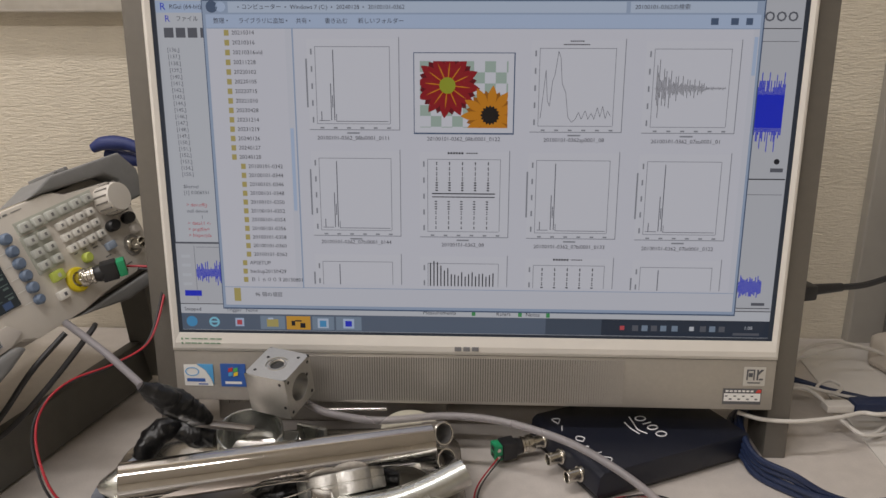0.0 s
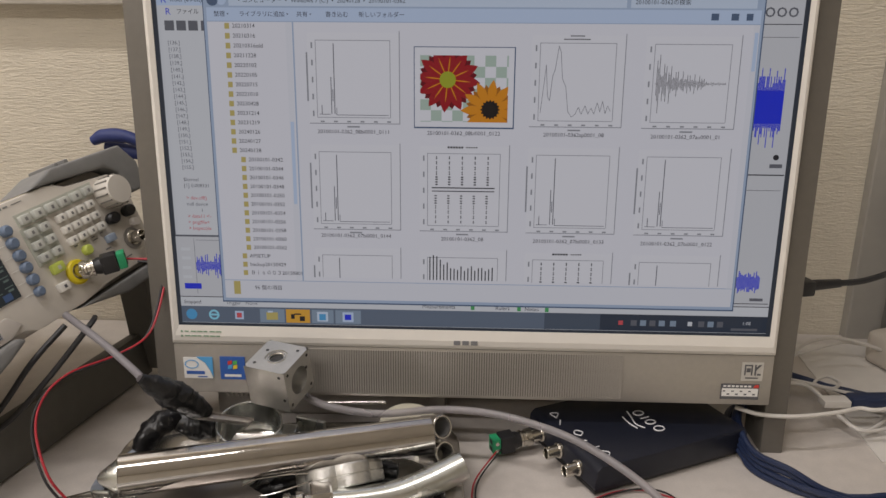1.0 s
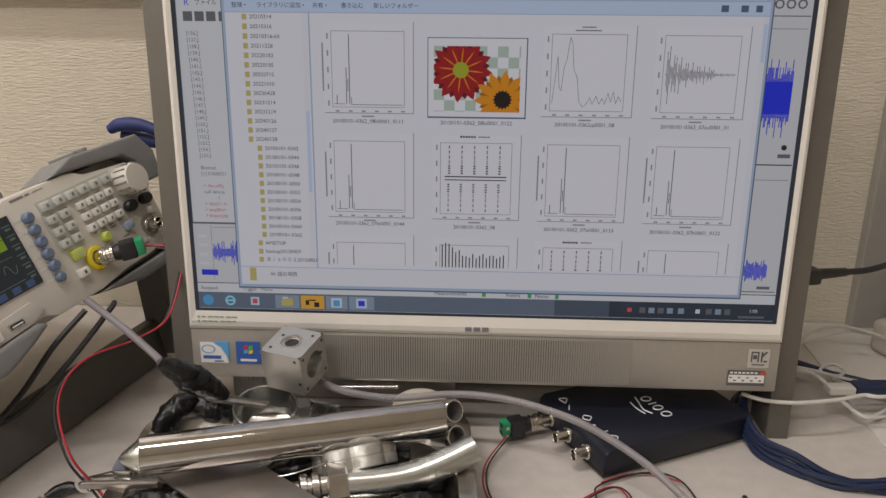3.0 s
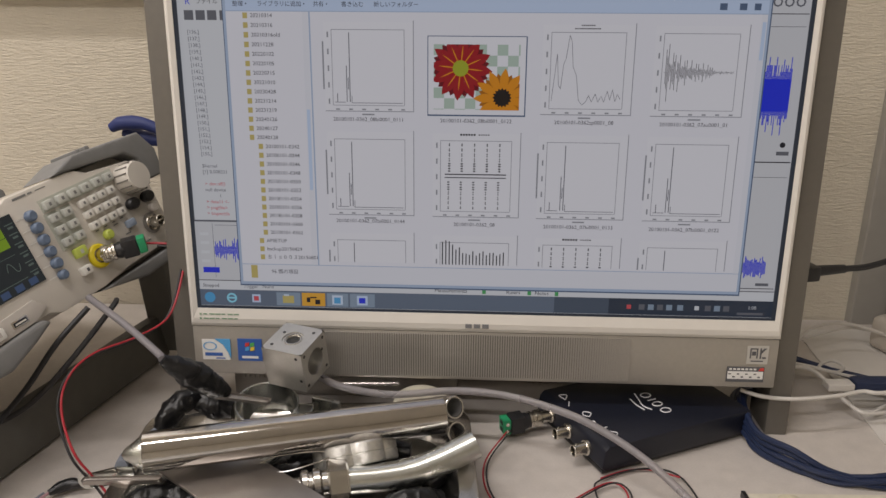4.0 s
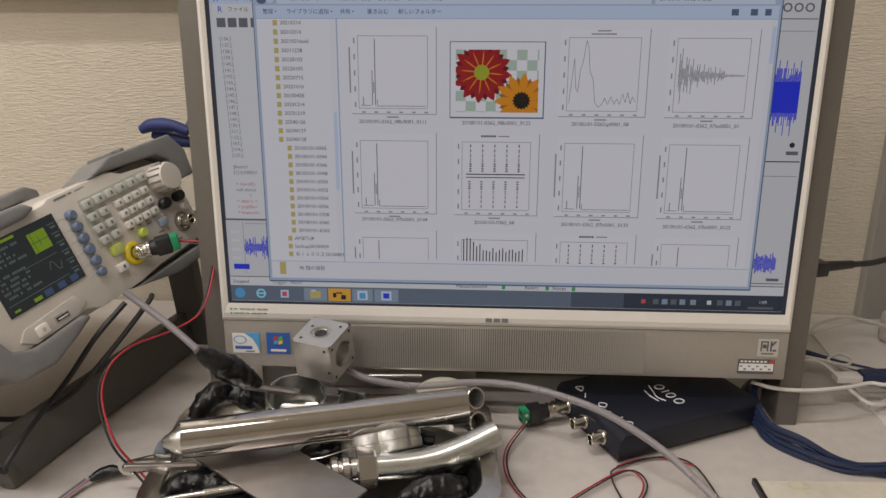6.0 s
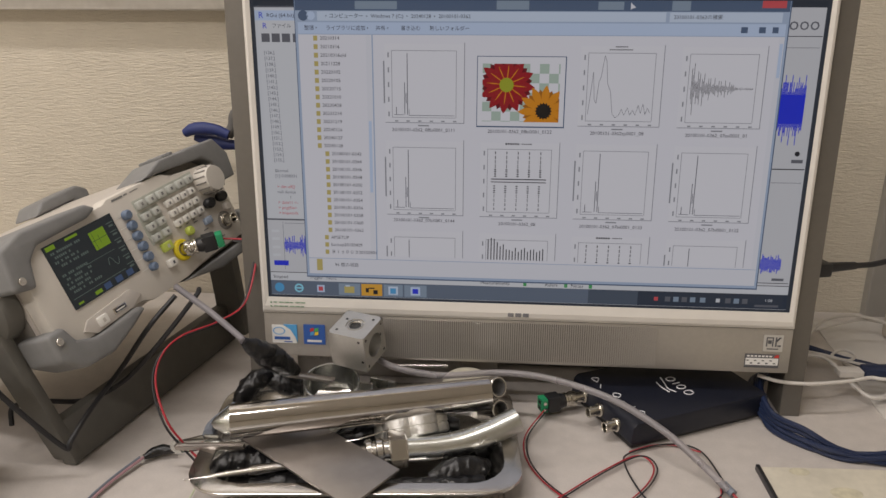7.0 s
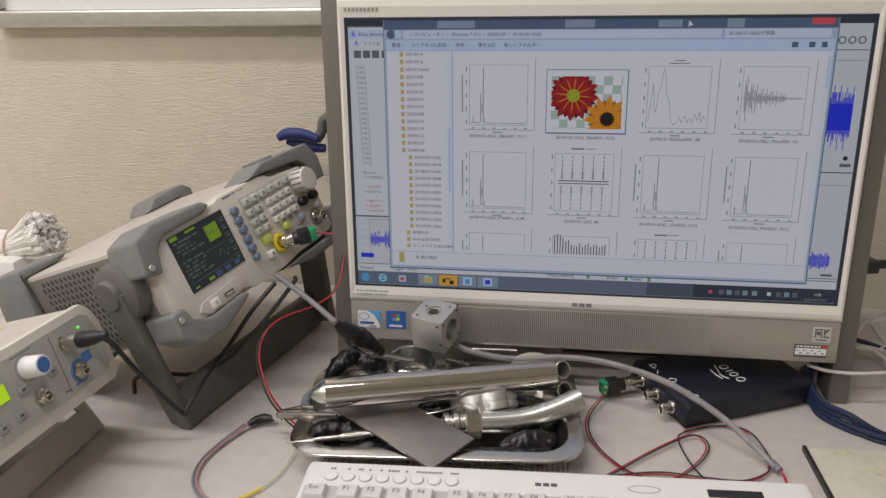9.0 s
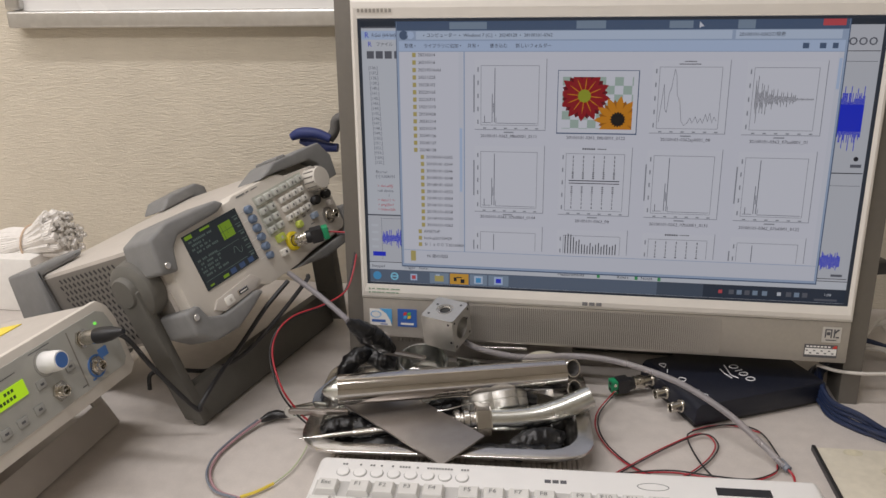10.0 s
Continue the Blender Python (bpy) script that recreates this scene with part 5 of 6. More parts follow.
cable("black_wire", [(x + 0.0024, y - 0.0010, z + 0.0006) for x, y, z in loop], 0.00066, CABLE, "thin black wire of a twisted pair on the desk", "wire", "red and black wires", 6)
loop = [(0.0180, 0.4527, 0.0030), (0.0599, 0.4634, 0.0030), (0.0950, 0.4608, 0.0030), (0.1254, 0.4607, 0.0030), (0.1463, 0.4744, 0.0030), (0.1504, 0.4861, 0.0040), (0.1546, 0.4822, 0.0060)]
cable("red_wire", loop, 0.00066, CABLE_RED, "thin red wire on the desk in front of the navy box", "wire", "red and black wires", 6)
cable("black_wire", [(x + 0.0012, y + 0.0022, z + 0.0004) for x, y, z in loop[:-1]], 0.00066, CABLE, "thin black wire on the desk in front of the navy box", "wire", "red and black wires", 6)
cable("black_wire", [(0.1006, 0.4540, 0.0020), (0.0887, 0.4802, 0.0030), (0.0825, 0.5132, 0.0030), (0.0881, 0.5284, 0.0030), (0.1214, 0.5443, 0.0030), (0.1463, 0.5357, 0.0030), (0.1549, 0.4838, 0.0060)], 0.00072, CABLE, "thin black wire curling before the navy box", "wire", "red and black wires", 6)
cable("red_wire", [(0.0884, 0.5303, 0.0030), (0.1075, 0.5421, 0.0020), (0.1264, 0.5447, 0.0020), (0.1457, 0.5332, 0.0040)], 0.00066, CABLE_RED, "thin red wire beside the navy box", "wire", "red and black wires", 6)
cable("red_wire", [(0.1557, 0.4792, 0.0060), (0.1598, 0.4710, 0.0030), (0.1572, 0.4534, 0.0020)], 0.0010, CABLE_RED, "short red wire from the hose end", "wire", "red and black wires", 6)
splice = tagged(part("splice", sweep([(0.1519, 0.4867, 0.0070), (0.1572, 0.4777, 0.0050)], 0.0032, 10, 4), CABLE_GREY), "grey splice where the hose meets the wires", "splice")
# red and black pair from the generator's output to the tray
loop = [(-0.2680, 0.6190, 0.1462), (-0.2560, 0.6200, 0.1460), (-0.2450, 0.6200, 0.1450), (-0.2368, 0.6150, 0.1410), (-0.2350, 0.6080, 0.1280), (-0.2380, 0.5800, 0.1020), (-0.2540, 0.5580, 0.0940), (-0.2770, 0.5340, 0.0910), (-0.2870, 0.5150, 0.0820), (-0.2870, 0.5000, 0.0650), (-0.2730, 0.4830, 0.0420), (-0.2580, 0.4800, 0.0223), (-0.2388, 0.4580, 0.0259)]
cable("red_wire", loop, 0.0009, CABLE_RED, "red wire hanging from the generator to the tray", "wire", "red and black wires", 8)
cable("black_wire", [(x - 0.0015, y - 0.0022, z - 0.0012) for x, y, z in loop[1:]], 0.0009, CABLE, "black wire hanging from the generator to the tray", "wire", "red and black wires", 8)
# coloured pair with a taped end
tagged(part("taped_end", sweep([(-0.2988, 0.4876, 0.0060), (-0.2895, 0.4962, 0.0070), (-0.2751, 0.4975, 0.0080)], 0.004, 12, 6, 0.15, [0.0022, 0.0042, 0.0042, 0.0024]), TAPE), "small black taped splice beside the tray", "taped joint", "taped joints")
arc = [(-0.2988, 0.4876, 0.0060), (-0.3102, 0.4600, 0.0040), (-0.3161, 0.4318, 0.0030), (-0.3110, 0.4065, 0.0030), (-0.2958, 0.3874, 0.0030), (-0.2737, 0.3805, 0.0030)]
cable("mauve_wire", arc, 0.0011, CABLE_PINK, "thin mauve wire curving on the desk", "wire", "coloured wires", 6)
cable("slate_wire", [(x - 0.0028, y - 0.0008, z + 0.0003) for x, y, z in arc], 0.0011, CABLE_GREY, "thin slate wire curving on the desk", "wire", "coloured wires", 6)
cable("yellow_wire", [(-0.2743, 0.3818, 0.0030), (-0.2637, 0.3906, 0.0030), (-0.2544, 0.4024, 0.0030)], 0.0013, CABLE_YELLOW, "yellow sleeve on the thin wire", "wire", "coloured wires", 6)
cable("green_wire", [(-0.2544, 0.4024, 0.0030), (-0.2467, 0.4222, 0.0030), (-0.2440, 0.4475, 0.0040), (-0.2437, 0.4692, 0.0100)], 0.0007, CABLE_LIME, "hair-thin pale green wire on the desk", "wire", "coloured wires", 6)
# black cables round the generator
cable("black_cable", [(-0.3970, 0.4320, 0.1142), (-0.3870, 0.4380, 0.1068), (-0.3751, 0.4460, 0.0797), (-0.3604, 0.4550, 0.0512), (-0.3461, 0.4630, 0.0279), (-0.3432, 0.4660, 0.0327), (-0.3355, 0.4860, 0.0485), (-0.3258, 0.5250, 0.0658), (-0.3065, 0.5400, 0.0951), (-0.2897, 0.5600, 0.1155)], 0.0021, CABLE, "black coaxial cable hanging under the generator", "cable", "black cables")
cable("black_cable", [(-0.4135, 0.5000, 0.0218), (-0.4124, 0.5050, 0.0361), (-0.3933, 0.5150, 0.0363), (-0.3600, 0.5200, 0.0361), (-0.3297, 0.5300, 0.0493), (-0.3015, 0.5450, 0.0785), (-0.2729, 0.5600, 0.1146), (-0.2751, 0.5750, 0.1156)], 0.0021, CABLE, "black cable looping behind the stand", "cable", "black cables")
plug_l = thing("coaxial_plug", G2 @ Matrix.Translation((-0.0452, -0.012, 0.0496)), "black coaxial plug pushed into the small instrument", "plug")
part("shell", rod(0.0068, 0.012), NICKEL, plug_l, "", True, pose(0, 0.004, 0, 90))
part("boot", lathe([(0, 0), (0.0070, 0), (0.0074, 0.006), (0.0064, 0.016), (0.0036, 0.026), (0.0026, 0.030), (0, 0.030)], 22), BLACK, plug_l, "black rubber boot", True, pose(0, -0.008, 0, 90, 38))


def adapter(m, label):
    """BNC plug with a black body and a green two-way screw terminal."""
    a = thing("terminal_adapter", m, label, "adapter", "terminal adapters")
    part("plug_shell", lathe([(0.0048, 0), (0.0066, 0), (0.0070, 0.001), (0.0070, 0.0045), (0.0060, 0.0052), (0.0060, 0.0075), (0.0068, 0.0083), (0.0068, 0.0100), (0, 0.0100)], 28), NICKEL, a, "nickel bayonet shell")
    part("body", lathe([(0, 0.0101), (0.0056, 0.0101), (0.0066, 0.013), (0.0066, 0.0168), (0, 0.0168)], 24), BLACK, a)
    part("block", box(-0.0062, 0.0062, -0.0070, 0.0070, 0.0150, 0.0268, 0.0012), BLACK, a, "black terminal body")
    g = part("terminal", box(-0.0055, 0.0055, -0.0062, 0.0062, 0.0270, 0.0330, 0.0008), TERMINAL_GREEN, a, "green screw terminal")
    for y in (-0.003, 0.003):
        part("screw_head", rod(0.0016, 0.0006, 0.0002, 14), NICKEL, g, "", True, pose(0.0054, y, 0.0300, 0, 90))
    for y in (-0.003, 0.003):
        part("opening", box(-0.0022, 0.0022, y - 0.0016, y + 0.0016, 0.0328, 0.0333), HOLE, g, "", False)
    return a


GO = GEN_M @ Matrix.Translation((0.1185, -0.0085, -0.0045))
out_dir = GEN_M.to_3x3() @ Vector((0.68, -0.72, -0.15))
adapter(Matrix.Translation(GO.translation) @ out_dir.to_track_quat("Z", "Y").to_matrix().to_4x4(), "black adapter with a green terminal on the generator's output")

# ---- the navy oscilloscope box ----
SC = pose(0.0895, 0.5350, 0.0, 0, 0, 26.6)
scope = thing("usb_oscilloscope", SC, "flat navy blue plastic oscilloscope box with white print, under the display", "oscilloscope")
part("case", slab([(0.003, 0.0045), (0.140, 0.0045), (0.142, 0.0075), (0.142, 0.020), (0.139, 0.0245), (0.006, 0.0245), (0.002, 0.021), (0.0, 0.0075)], 0, 0.094, 0.002), PICO, scope)
part("lower_shell", box(0.002, 0.140, 0.002, 0.092, 0.0015, 0.0047, 0.001), BLACK, scope)
for x in (0.012, 0.130):
    for y in (0.012, 0.082):
        part("rubber_foot", rod(0.005, 0.0018), BLACK, scope, "", True, pose(x, y, 0))
for y in (0.021, 0.0465, 0.072):
    s = part("bnc_socket", join(rod(0.0060, 0.003), pipe_shape(0.0047, 0.0036, 0.0135), rod(0.0012, 0.010)), NICKEL, scope, "nickel BNC socket", True, Matrix.Translation((0.0015, y, 0.0135)) @ pose(0, 0, 0, 0, -90))
    part("lug", rod(0.0009, 0.0115), NICKEL, s, "", True, pose(-0.0090, y, 0.0077))


def print_on(name, strokes, r=0.0006):
    for s in strokes:
        part(name, sweep([(x, y, 0.0246) for x, y in s], r, 5, 4), PRINT, scope, "", False)


def logo(x, y, k):
    """Four plain rounded shapes and a swirl, as a maker's mark."""
    def q(a, b):
        return (x + k * b, y - k * a)
    def oval(c, w):
        return [q(c + w * math.cos(a), 2.2 * math.sin(a)) for a in [i * math.pi / 4 for i in range(9)]]
    print_on("maker_mark", [oval(2, 1.8), [q(6.2, -2), q(6.2, 2)], oval(10, 1.6), oval(15.5, 1.8), [q(-1, -3.5), q(4, -5), q(9, -6.5), q(13, -5)], [q(2, -8), q(7, -8.6), q(12, -8)]], 0.00058)


logo(0.0770, 0.0560, 0.0019)
print_on("panel_print", [[(0.012, 0.012), (0.014, 0.034), (0.016, 0.034)], [(0.010, 0.062), (0.014, 0.068)], [(0.016, 0.042), (0.020, 0.046), (0.016, 0.050), (0.013, 0.046), (0.016, 0.042)], [(0.013, 0.072), (0.018, 0.078), (0.012, 0.080), (0.013, 0.072)], [(0.014, 0.024), (0.020, 0.024)], [(0.018, 0.010), (0.022, 0.014), (0.018, 0.018)], [(0.100, 0.080), (0.112, 0.062)], [(0.116, 0.060), (0.118, 0.056)]], 0.0005)
AD = SC @ Matrix.Translation((-0.010, 0.072, 0.0135))
scope_out = SC.to_3x3() @ Vector((-1, 0.10, -0.03))
adapter(Matrix.Translation(AD.translation) @ scope_out.to_track_quat("Z", "Y").to_matrix().to_4x4(), "black adapter with a green terminal on the navy box")
cable("black_cable", [SC @ Vector((0.142, 0.070, 0.014)), SC @ Vector((0.165, 0.072, 0.014)), (0.250, 0.690, 0.010), (0.250, 0.760, 0.010)], 0.0026, CABLE, "black cable leaving the navy box")

# ---- cables on the far side ----
for k in range(5):
    d, e, h = 0.0035 * k, 0.003 * ((k * 7) % 5) - 0.006, 0.0026 + 0.0046 * ((k * 3) % 4)
    cable("blue_cable", [(0.262 + e, 0.740, 0.008), (0.2440 + e, 0.680, h), (0.2240 - d + e * 0.4, 0.6360, h + 0.008), (0.2130 - d * 0.4, 0.6060, h + 0.006), (0.2130 + d * 0.3, 0.5780 - d * 0.4, h), (0.2300 + d * 0.6, 0.5560 - d * 0.6 + e * 0.3, h), (0.2570 + e, 0.5430 - d * 0.6, 0.0026 + 0.0045 * (k % 2)), (0.2930, 0.5400 - d * 0.7 + e * 0.5, 0.0026 + 0.0045 * ((k + 1) % 2)), (0.330 + d, 0.552 - d, 0.004), (0.380 + d, 0.590, 0.004)], 0.0025, CABLE_BLUE, "dark blue network cable coiled on the desk", "cable", "blue cables")
for k in range(3):
    cable("blue_cable", [(0.2578, 0.6670, 0.0200), (0.262, 0.720 - 0.008 * k, 0.014 + 0.005 * k), (0.310, 0.705 - 0.010 * k, 0.010 + 0.004 * k), (0.370, 0.675 - 0.012 * k, 0.008), (0.42, 0.640 - 0.014 * k, 0.008)], 0.0026, CABLE_BLUE, "dark blue cable behind the display", "cable", "blue cables")
usb = thing("usb_plug", along((0.2920, 0.6436, 0.0240), (0.3356, 0.6462, 0.0240)), "pale plug with a blue moulded body", "plug")
part("shell", box(-0.006, 0.006, -0.003, 0.003, -0.002, 0.020, 0.001), CABLE_WHITE, usb)
part("moulding", box(-0.0075, 0.0075, -0.0055, 0.0055, 0.0202, 0.060, 0.003), CABLE_BLUE, usb, "dark blue moulded grip")
cable("white_cable", [(0.2084, 0.6104, 0.0350), (0.2247, 0.6019, 0.0340), (0.2507, 0.5997, 0.0340), (0.2848, 0.6072, 0.0340), (0.3061, 0.6151, 0.0340), (0.3287, 0.6155, 0.0340), (0.42, 0.66, 0.03)], 0.0017, CABLE_WHITE, "thin white cable stretched past the display's post", "cable", "white cables")
for k in range(2):
    cable("white_cable", [(0.2721, 0.6745, 0.0250), (0.2885, 0.6719, 0.0240), (0.2974, 0.6556, 0.0200), (0.3060, 0.6387, 0.0120), (0.3197, 0.6256, 0.0080), (0.355 + 0.01 * k, 0.655 - 0.012 * k, 0.006)], 0.0018 - 0.0003 * k, CABLE_WHITE, "thin white cable lying over the blue ones", "cable", "white cables")
cable("white_cable", [(0.2728, 0.6835, 0.0250), (0.2907, 0.6775, 0.0240), (0.3128, 0.6757, 0.0200), (0.3236, 0.6874, 0.0200), (0.3160, 0.6963, 0.0210), (0.2993, 0.6798, 0.0220), (0.3200, 0.6745, 0.0180), (0.3532, 0.6702, 0.0140)], 0.0014, CABLE_WHITE, "thin curled white cable", "cable", "white cables")
cable("grey_cable", [(0.2793, 0.6968, 0.0300), (0.2915, 0.7116, 0.0360), (0.3117, 0.7314, 0.0380), (0.3421, 0.7471, 0.0360), (0.3707, 0.7488, 0.0300), (0.3941, 0.7549, 0.0200)], 0.0017, CABLE_WHITE, "pale grey cable arching over the paper", "cable", "white cables")
cable("grey_cable", [(0.2855, 0.7142, 0.0300), (0.3118, 0.7234, 0.0340), (0.3525, 0.7504, 0.0300), (0.3740, 0.7495, 0.0280)], 0.0015, CABLE_WHITE, "pale grey cable with a knot", "cable", "white cables")
pg = thing("power_plug", along((0.2470, 0.6300, 0.1290), (0.2800, 0.6400, 0.1285)), "black plug in the side of the display", "plug")
part("head", box(-0.0085, 0.0085, -0.006, 0.006, 0.0, 0.015, 0.002), BLACK, pg)
part("boot", lathe([(0, 0.015), (0.0045, 0.015), (0.0034, 0.043), (0, 0.043)], 16), BLACK, pg)
cable("power_cable", [(0.288, 0.6425, 0.1282), (0.310, 0.6500, 0.1280), (0.334, 0.6560, 0.1340), (0.352, 0.6600, 0.1440), (0.372, 0.6650, 0.1440), (0.388, 0.6700, 0.1300), (0.396, 0.675, 0.105), (0.400, 0.68, 0.06), (0.402, 0.69, 0.012)], 0.0026, CABLE, "thick black power cable bending down beside the trim")
paper = tagged(part("paper_sheet", slab([(0.0, 0.0), (0.30, 0.0), (0.30, 0.235), (0.010, 0.215)], 0, 0.0012), material("sheet_white", (0.66, 0.63, 0.59), 0.6, grain=0.03), None, "", False), "white sheet lying at the back of the desk", "paper")
paper.matrix_world = Matrix(((1, 0, 0, 0.318), (0, 0, 1, 0.592), (0, 1, 0, 0.0002), (0, 0, 0, 1)))
lumpy = tagged(part("cable_adapter", box(-0.035, 0.035, -0.022, 0.022, 0, 0.034, 0.009, 3), material("adapter_beige", (0.56, 0.51, 0.45), 0.55, grain=0.04)), "beige power adapter lying on the white sheet", "adapter")
lumpy.matrix_world = pose(0.424, 0.765, 0.0015, 0, 0, 20)
# plain white head on a dark post, standing on the desk
post = thing("headed_post", pose(0.432, 0.79, 0.0), "white-headed appliance on a dark post beside the trim", "appliance")
part("post", box(-0.016, 0.012, -0.02, 0.02, 0, 0.150, 0.003), DARK_TRIM, post, "dark grey post")
part("head", box(-0.024, 0.09, -0.03, 0.03, 0.1505, 0.192, 0.012, 4), material("head_white", (0.7, 0.7, 0.7), 0.45), post, "rounded white head")

# ---- keyboard and mat in front ----
kb = thing("keyboard", pose(-0.2160, 0.2580, 0.0, 3.2, 0, 3.1), "white computer keyboard with grey legends", "keyboard")
kb.location = (-0.2135, 0.2560, 0.004)
kb.scale = (1.02, 1.02, 1.02)
KH = 0.0205
part("case", slab([(0.014, 0.0), (0.372, 0.0), (0.378, 0.004), (0.378, 0.016), (0.374, KH), (0.012, KH), (0.008, 0.016), (0.008, 0.004)], 0.0, 0.146, 0.004, 3), KB, kb)
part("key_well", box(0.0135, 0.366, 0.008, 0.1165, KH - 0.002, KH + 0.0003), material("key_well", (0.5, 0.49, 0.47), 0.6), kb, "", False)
XS = [0.0235] + [0.0470 + 0.018 * i for i in range(4)] + [0.1265 + 0.018 * i for i in range(4)] + [0.2060 + 0.018 * i for i in range(4)] + [0.290 + 0.018 * i for i in range(4)]
NAMES = ["Esc"] + ["F%d" % i for i in range(1, 13)] + [""] * 4
for x, t in zip(XS, NAMES):
    k = part("key", lathe([(0.0116, 0), (0.0112, 0.002), (0.0096, 0.0052), (0.0088, 0.0056), (0, 0.0052)], 4), KB_KEY, kb, "", False, Matrix.Translation((x, 0.107, KH)) @ Matrix.Diagonal((1, 0.88, 1, 1)) @ pose(0, 0, 0, 0, 0, 45))
    if t:
        bm = lettering(t, 0.0058, "CENTER")
        bm.transform(pose(x - 0.001, 0.1085, KH + 0.0058))
        part("legend", bm, RUBBER, k, "", False)
for j in range(5):
    for i in range(18):
        x = 0.0215 + 0.0192 * i + (0.004 * j if i < 15 and j < 4 else 0)
        if x < 0.362:
            part("key", lathe([(0.0126, 0), (0.0120, 0.003), (0.0104, 0.0064), (0.0096, 0.0068), (0, 0.0062)], 4), KB_KEY, kb, "", False, Matrix.Translation((x, 0.0860 - 0.0182 * j, KH)) @ Matrix.Diagonal((1, 0.95, 1, 1)) @ pose(0, 0, 0, 0, 0, 45))
for i in range(8):
    part("small_button", rod(0.0046, 0.0012, 0.0003, 20), KB, kb, "round media button", True, pose(0.0305 + 0.0128 * i, 0.1275, KH))
    part("button_rim", lathe([(0.0047, 0), (0.0052, 0), (0.0052, 0.0003), (0.0047, 0.0003), (0.0047, 0)], 22), material("rim_grey", (0.42, 0.41, 0.40), 0.5), kb, "", False, pose(0.0305 + 0.0128 * i, 0.1275, KH))
bars = bmesh.new()
for x, w in ((0.0285, 0.005), (0.0415, 0.003), (0.0495, 0.006), (0.0575, 0.002), (0.0660, 0.003), (0.0720, 0.009), (0.0850, 0.002), (0.0930, 0.020), (0.1185, 0.008)):
    for u in range(max(1, int(w / 0.0022))):
        a = x + u * 0.0022
        bars.faces.new([bars.verts.new(v) for v in ((a, 0.1355, KH + 0.0003), (a + 0.0016, 0.1355, KH + 0.0003), (a + 0.0016, 0.1375, KH + 0.0003), (a, 0.1375, KH + 0.0003))])
part("small_print", bars, RUBBER, kb, "", False)
for x in (0.1805, 0.1862, 0.1919):
    part("maker_mark", box(x, x + 0.0044, 0.1274, 0.1306, KH, KH + 0.0004), INK, kb, "dark block of the maker's mark", False)
part("status_window", box(0.302, 0.340, 0.124, 0.132, KH - 0.001, KH + 0.0005), BLACK, kb, "dark status window", False)
part("oval_mark", lathe([(0.0090, 0), (0.0095, 0), (0.0095, 0.0003), (0.0090, 0.0003), (0.0090, 0)], 30), RUBBER, kb, "", False, pose(0.258, 0.129, KH) @ Matrix.Diagonal((1.2, 0.42, 1, 1)))

pad = thing("desk_mat", pose(0.1935, 0.2950, 0, 0, 0, 2), "stained beige mat with a black edge lying on the desk", "mat")
part("sheet", box(0.0022, 0.26, 0.0, 0.222, 0.0, 0.004, 0.001), PAD, pad)
part("edge_strip", box(-0.0012, 0.0020, 0.0, 0.2235, 0.0, 0.0052, 0.0008), BLACK, pad, "black edge")
for x, y, r in ((0.055, 0.190, 0.012), (0.030, 0.216, 0.008), (0.058, 0.165, 0.009)):
    part("stain", lathe([(0, 0.0002), (r, 0.0001), (0, 0)], 18), material("stain_olive", (0.58, 0.535, 0.40), 0.6, grain=0.15, scale=150), pad, "faint olive stain", False, pose(x, y, 0.0041) @ Matrix.Diagonal((1, 0.6, 1, 1)))

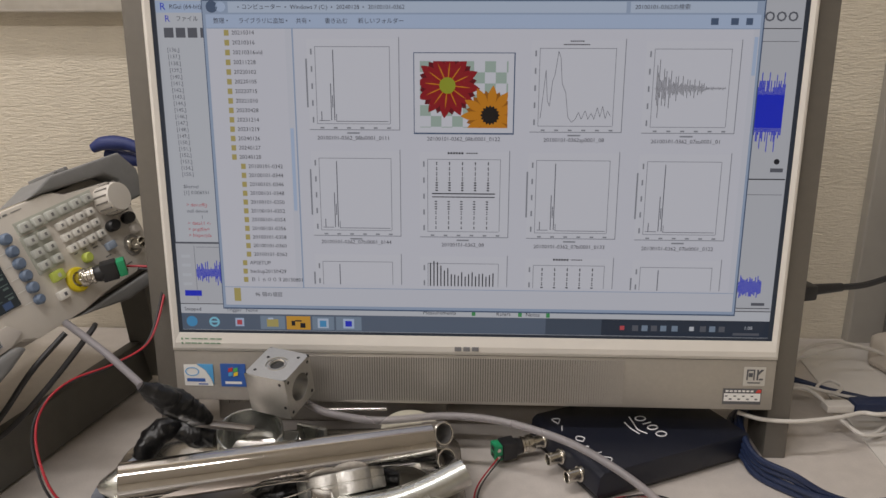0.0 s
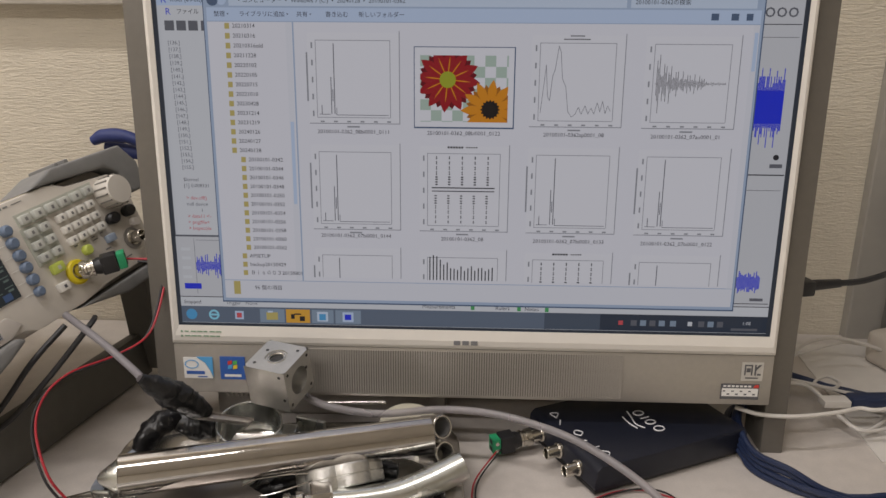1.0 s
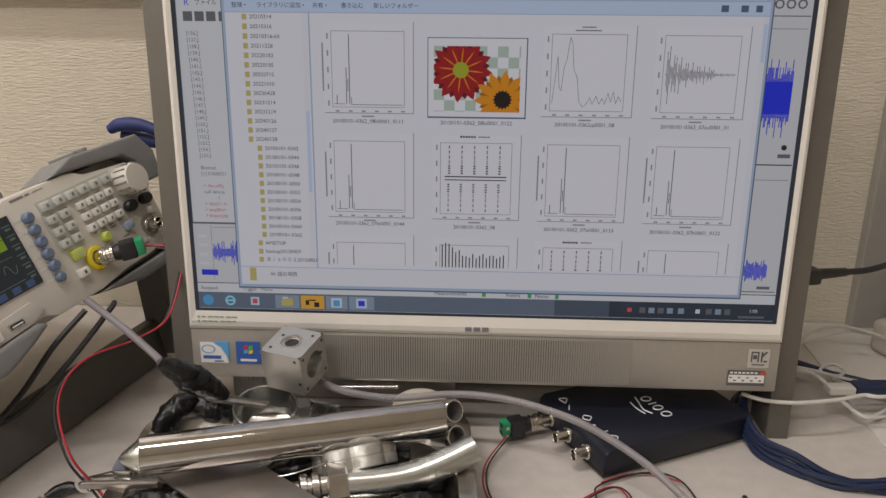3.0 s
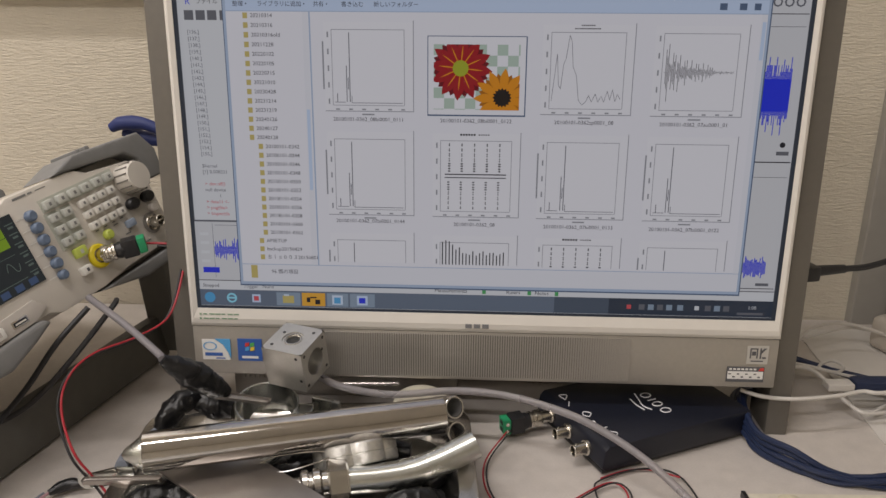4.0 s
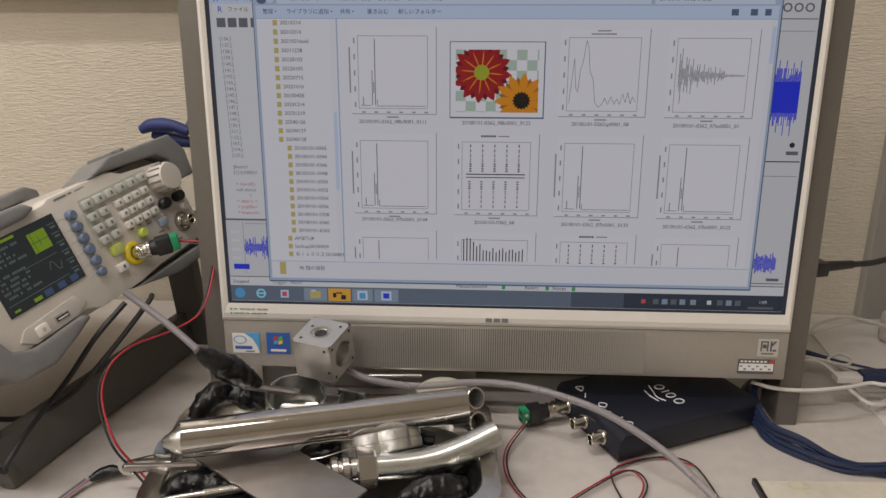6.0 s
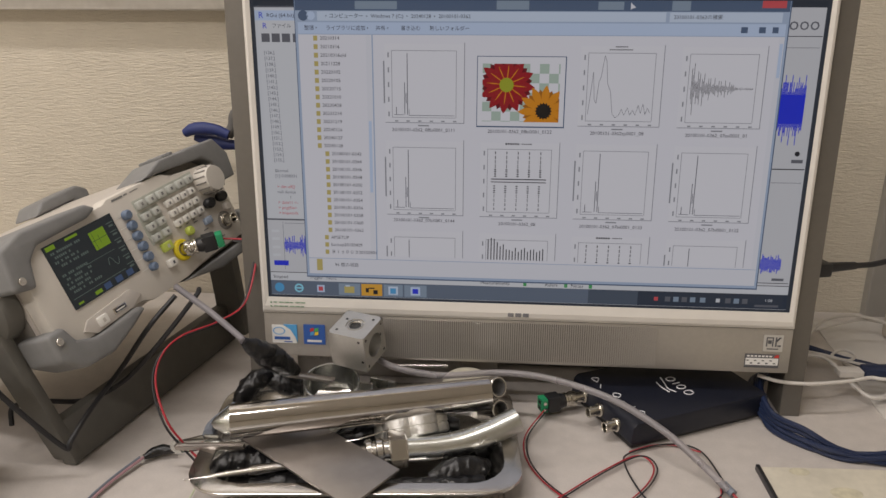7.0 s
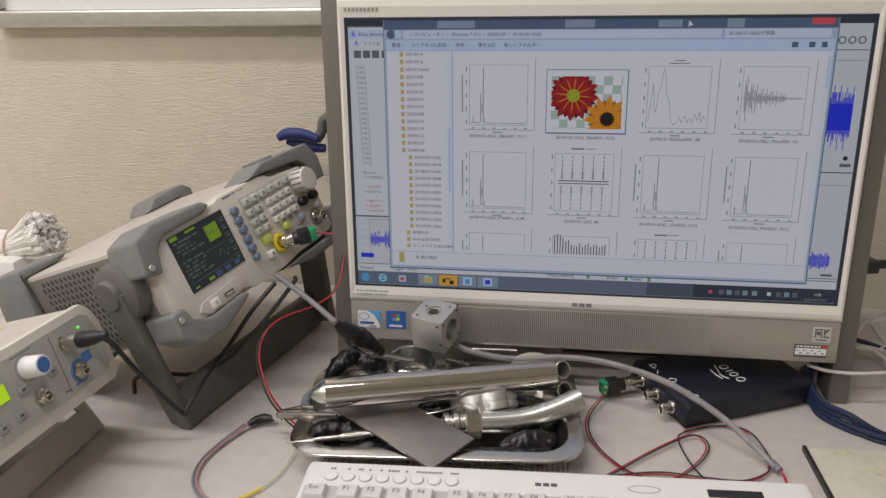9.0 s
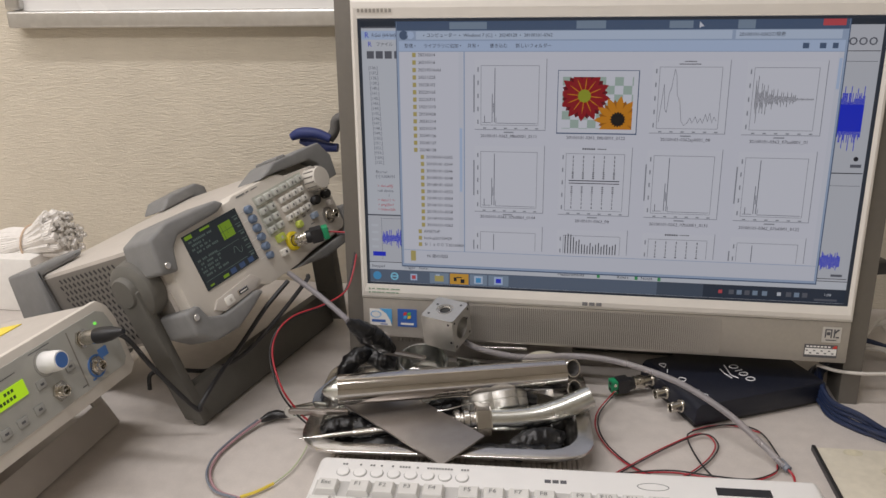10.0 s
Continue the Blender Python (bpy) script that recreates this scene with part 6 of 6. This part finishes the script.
# ---- behind the generator ----
swabs = thing("cotton_bundle", pose(-0.640, 0.735, 0.0), "white bundle of cotton strands tied with a band", "cotton bundle")
r7 = random.Random(7)
A, B = Vector((-0.7684, 0.7350, 0.0547)), Vector((-0.6479, 0.7350, 0.0921))
SW_IN = swabs.matrix_world.inverted()
strands = []
for i in range(420):
    a, r = r7.uniform(0, math.tau), math.sqrt(r7.random())
    u, v = r * math.cos(a), r * math.sin(a)
    p = A + Vector((0, u * 0.028, v * 0.028 - 0.006))
    q = A.lerp(B, 0.62) + Vector((0, u * 0.018, v * 0.018))
    e = B + Vector((r7.uniform(-0.010, 0.010) - v * 0.010, u * 0.028, v * 0.028))
    strands.append(sweep([p, A.lerp(B, 0.35) + Vector((0, u * 0.025, v * 0.025)), q, e], 0.0027, 5, 4))
tagged(part("cotton", join(*strands), COTTON, swabs, "", True, SW_IN), kind="stuff")
part("band", sweep([A.lerp(B, 0.62) + Vector((0, 0.022 * math.cos(a), 0.022 * math.sin(a))) for a in [i * 0.63 for i in range(11)]], 0.0012, 6, 4), material("band_tan", (0.6, 0.45, 0.33), 0.6), swabs, "", True, SW_IN)
part("holder", box(-0.10, -0.03, -0.04, 0.04, 0.0, 0.070, 0.004), CEIL, swabs, "white box under the strands")
pliers = thing("pliers", pose(-0.300, 0.76, 0.19), "pliers with blue grips hooked behind the display", "pliers")
PL_IN = pliers.matrix_world.inverted()
part("grip", sweep([(-0.3501, 0.7600, 0.2120), (-0.3388, 0.7600, 0.2168), (-0.3198, 0.7600, 0.2165), (-0.3033, 0.7600, 0.2108)], 0.006, 14, 8, 0, [0.0045, 0.0062, 0.0068, 0.0058, 0.005]), BLUE_GRIP, pliers, "blue plastic grip", True, PL_IN)
part("grip", sweep([(-0.3431, 0.7700, 0.2067), (-0.3276, 0.7700, 0.2023), (-0.3140, 0.7700, 0.1992), (-0.2983, 0.7700, 0.1982)], 0.006, 14, 8, 0, [0.0045, 0.0062, 0.0068, 0.0058, 0.005]), BLUE_GRIP, pliers, "blue plastic grip", True, PL_IN)
part("head", sweep([(-0.3063, 0.7650, 0.2097), (-0.2996, 0.7650, 0.2191), (-0.2946, 0.7650, 0.2335), (-0.27, 0.765, 0.235)], 0.006, 10, 6), SHELL_DARK, pliers, "dark steel jaws", True, PL_IN)
hook = tagged(part("wall_hook", box(-0.006, 0.006, -0.085, 0.0, -0.004, 0.004, 0.001), SHELL_DARK), "dark hook on the wall holding the pliers", "hook")
hook.matrix_world = pose(-0.272, WALL_Y - 0.0005, 0.228)
note = tagged(part("sticky_note", box(-0.02, 0.02, -0.012, 0.012, 0, 0.0008), NOTE, None, "", False), "yellow note on the small instrument's lid", "note")
note.matrix_world = G2 @ pose(-0.060, 0.072, 0.0722, 0, 0, 0)
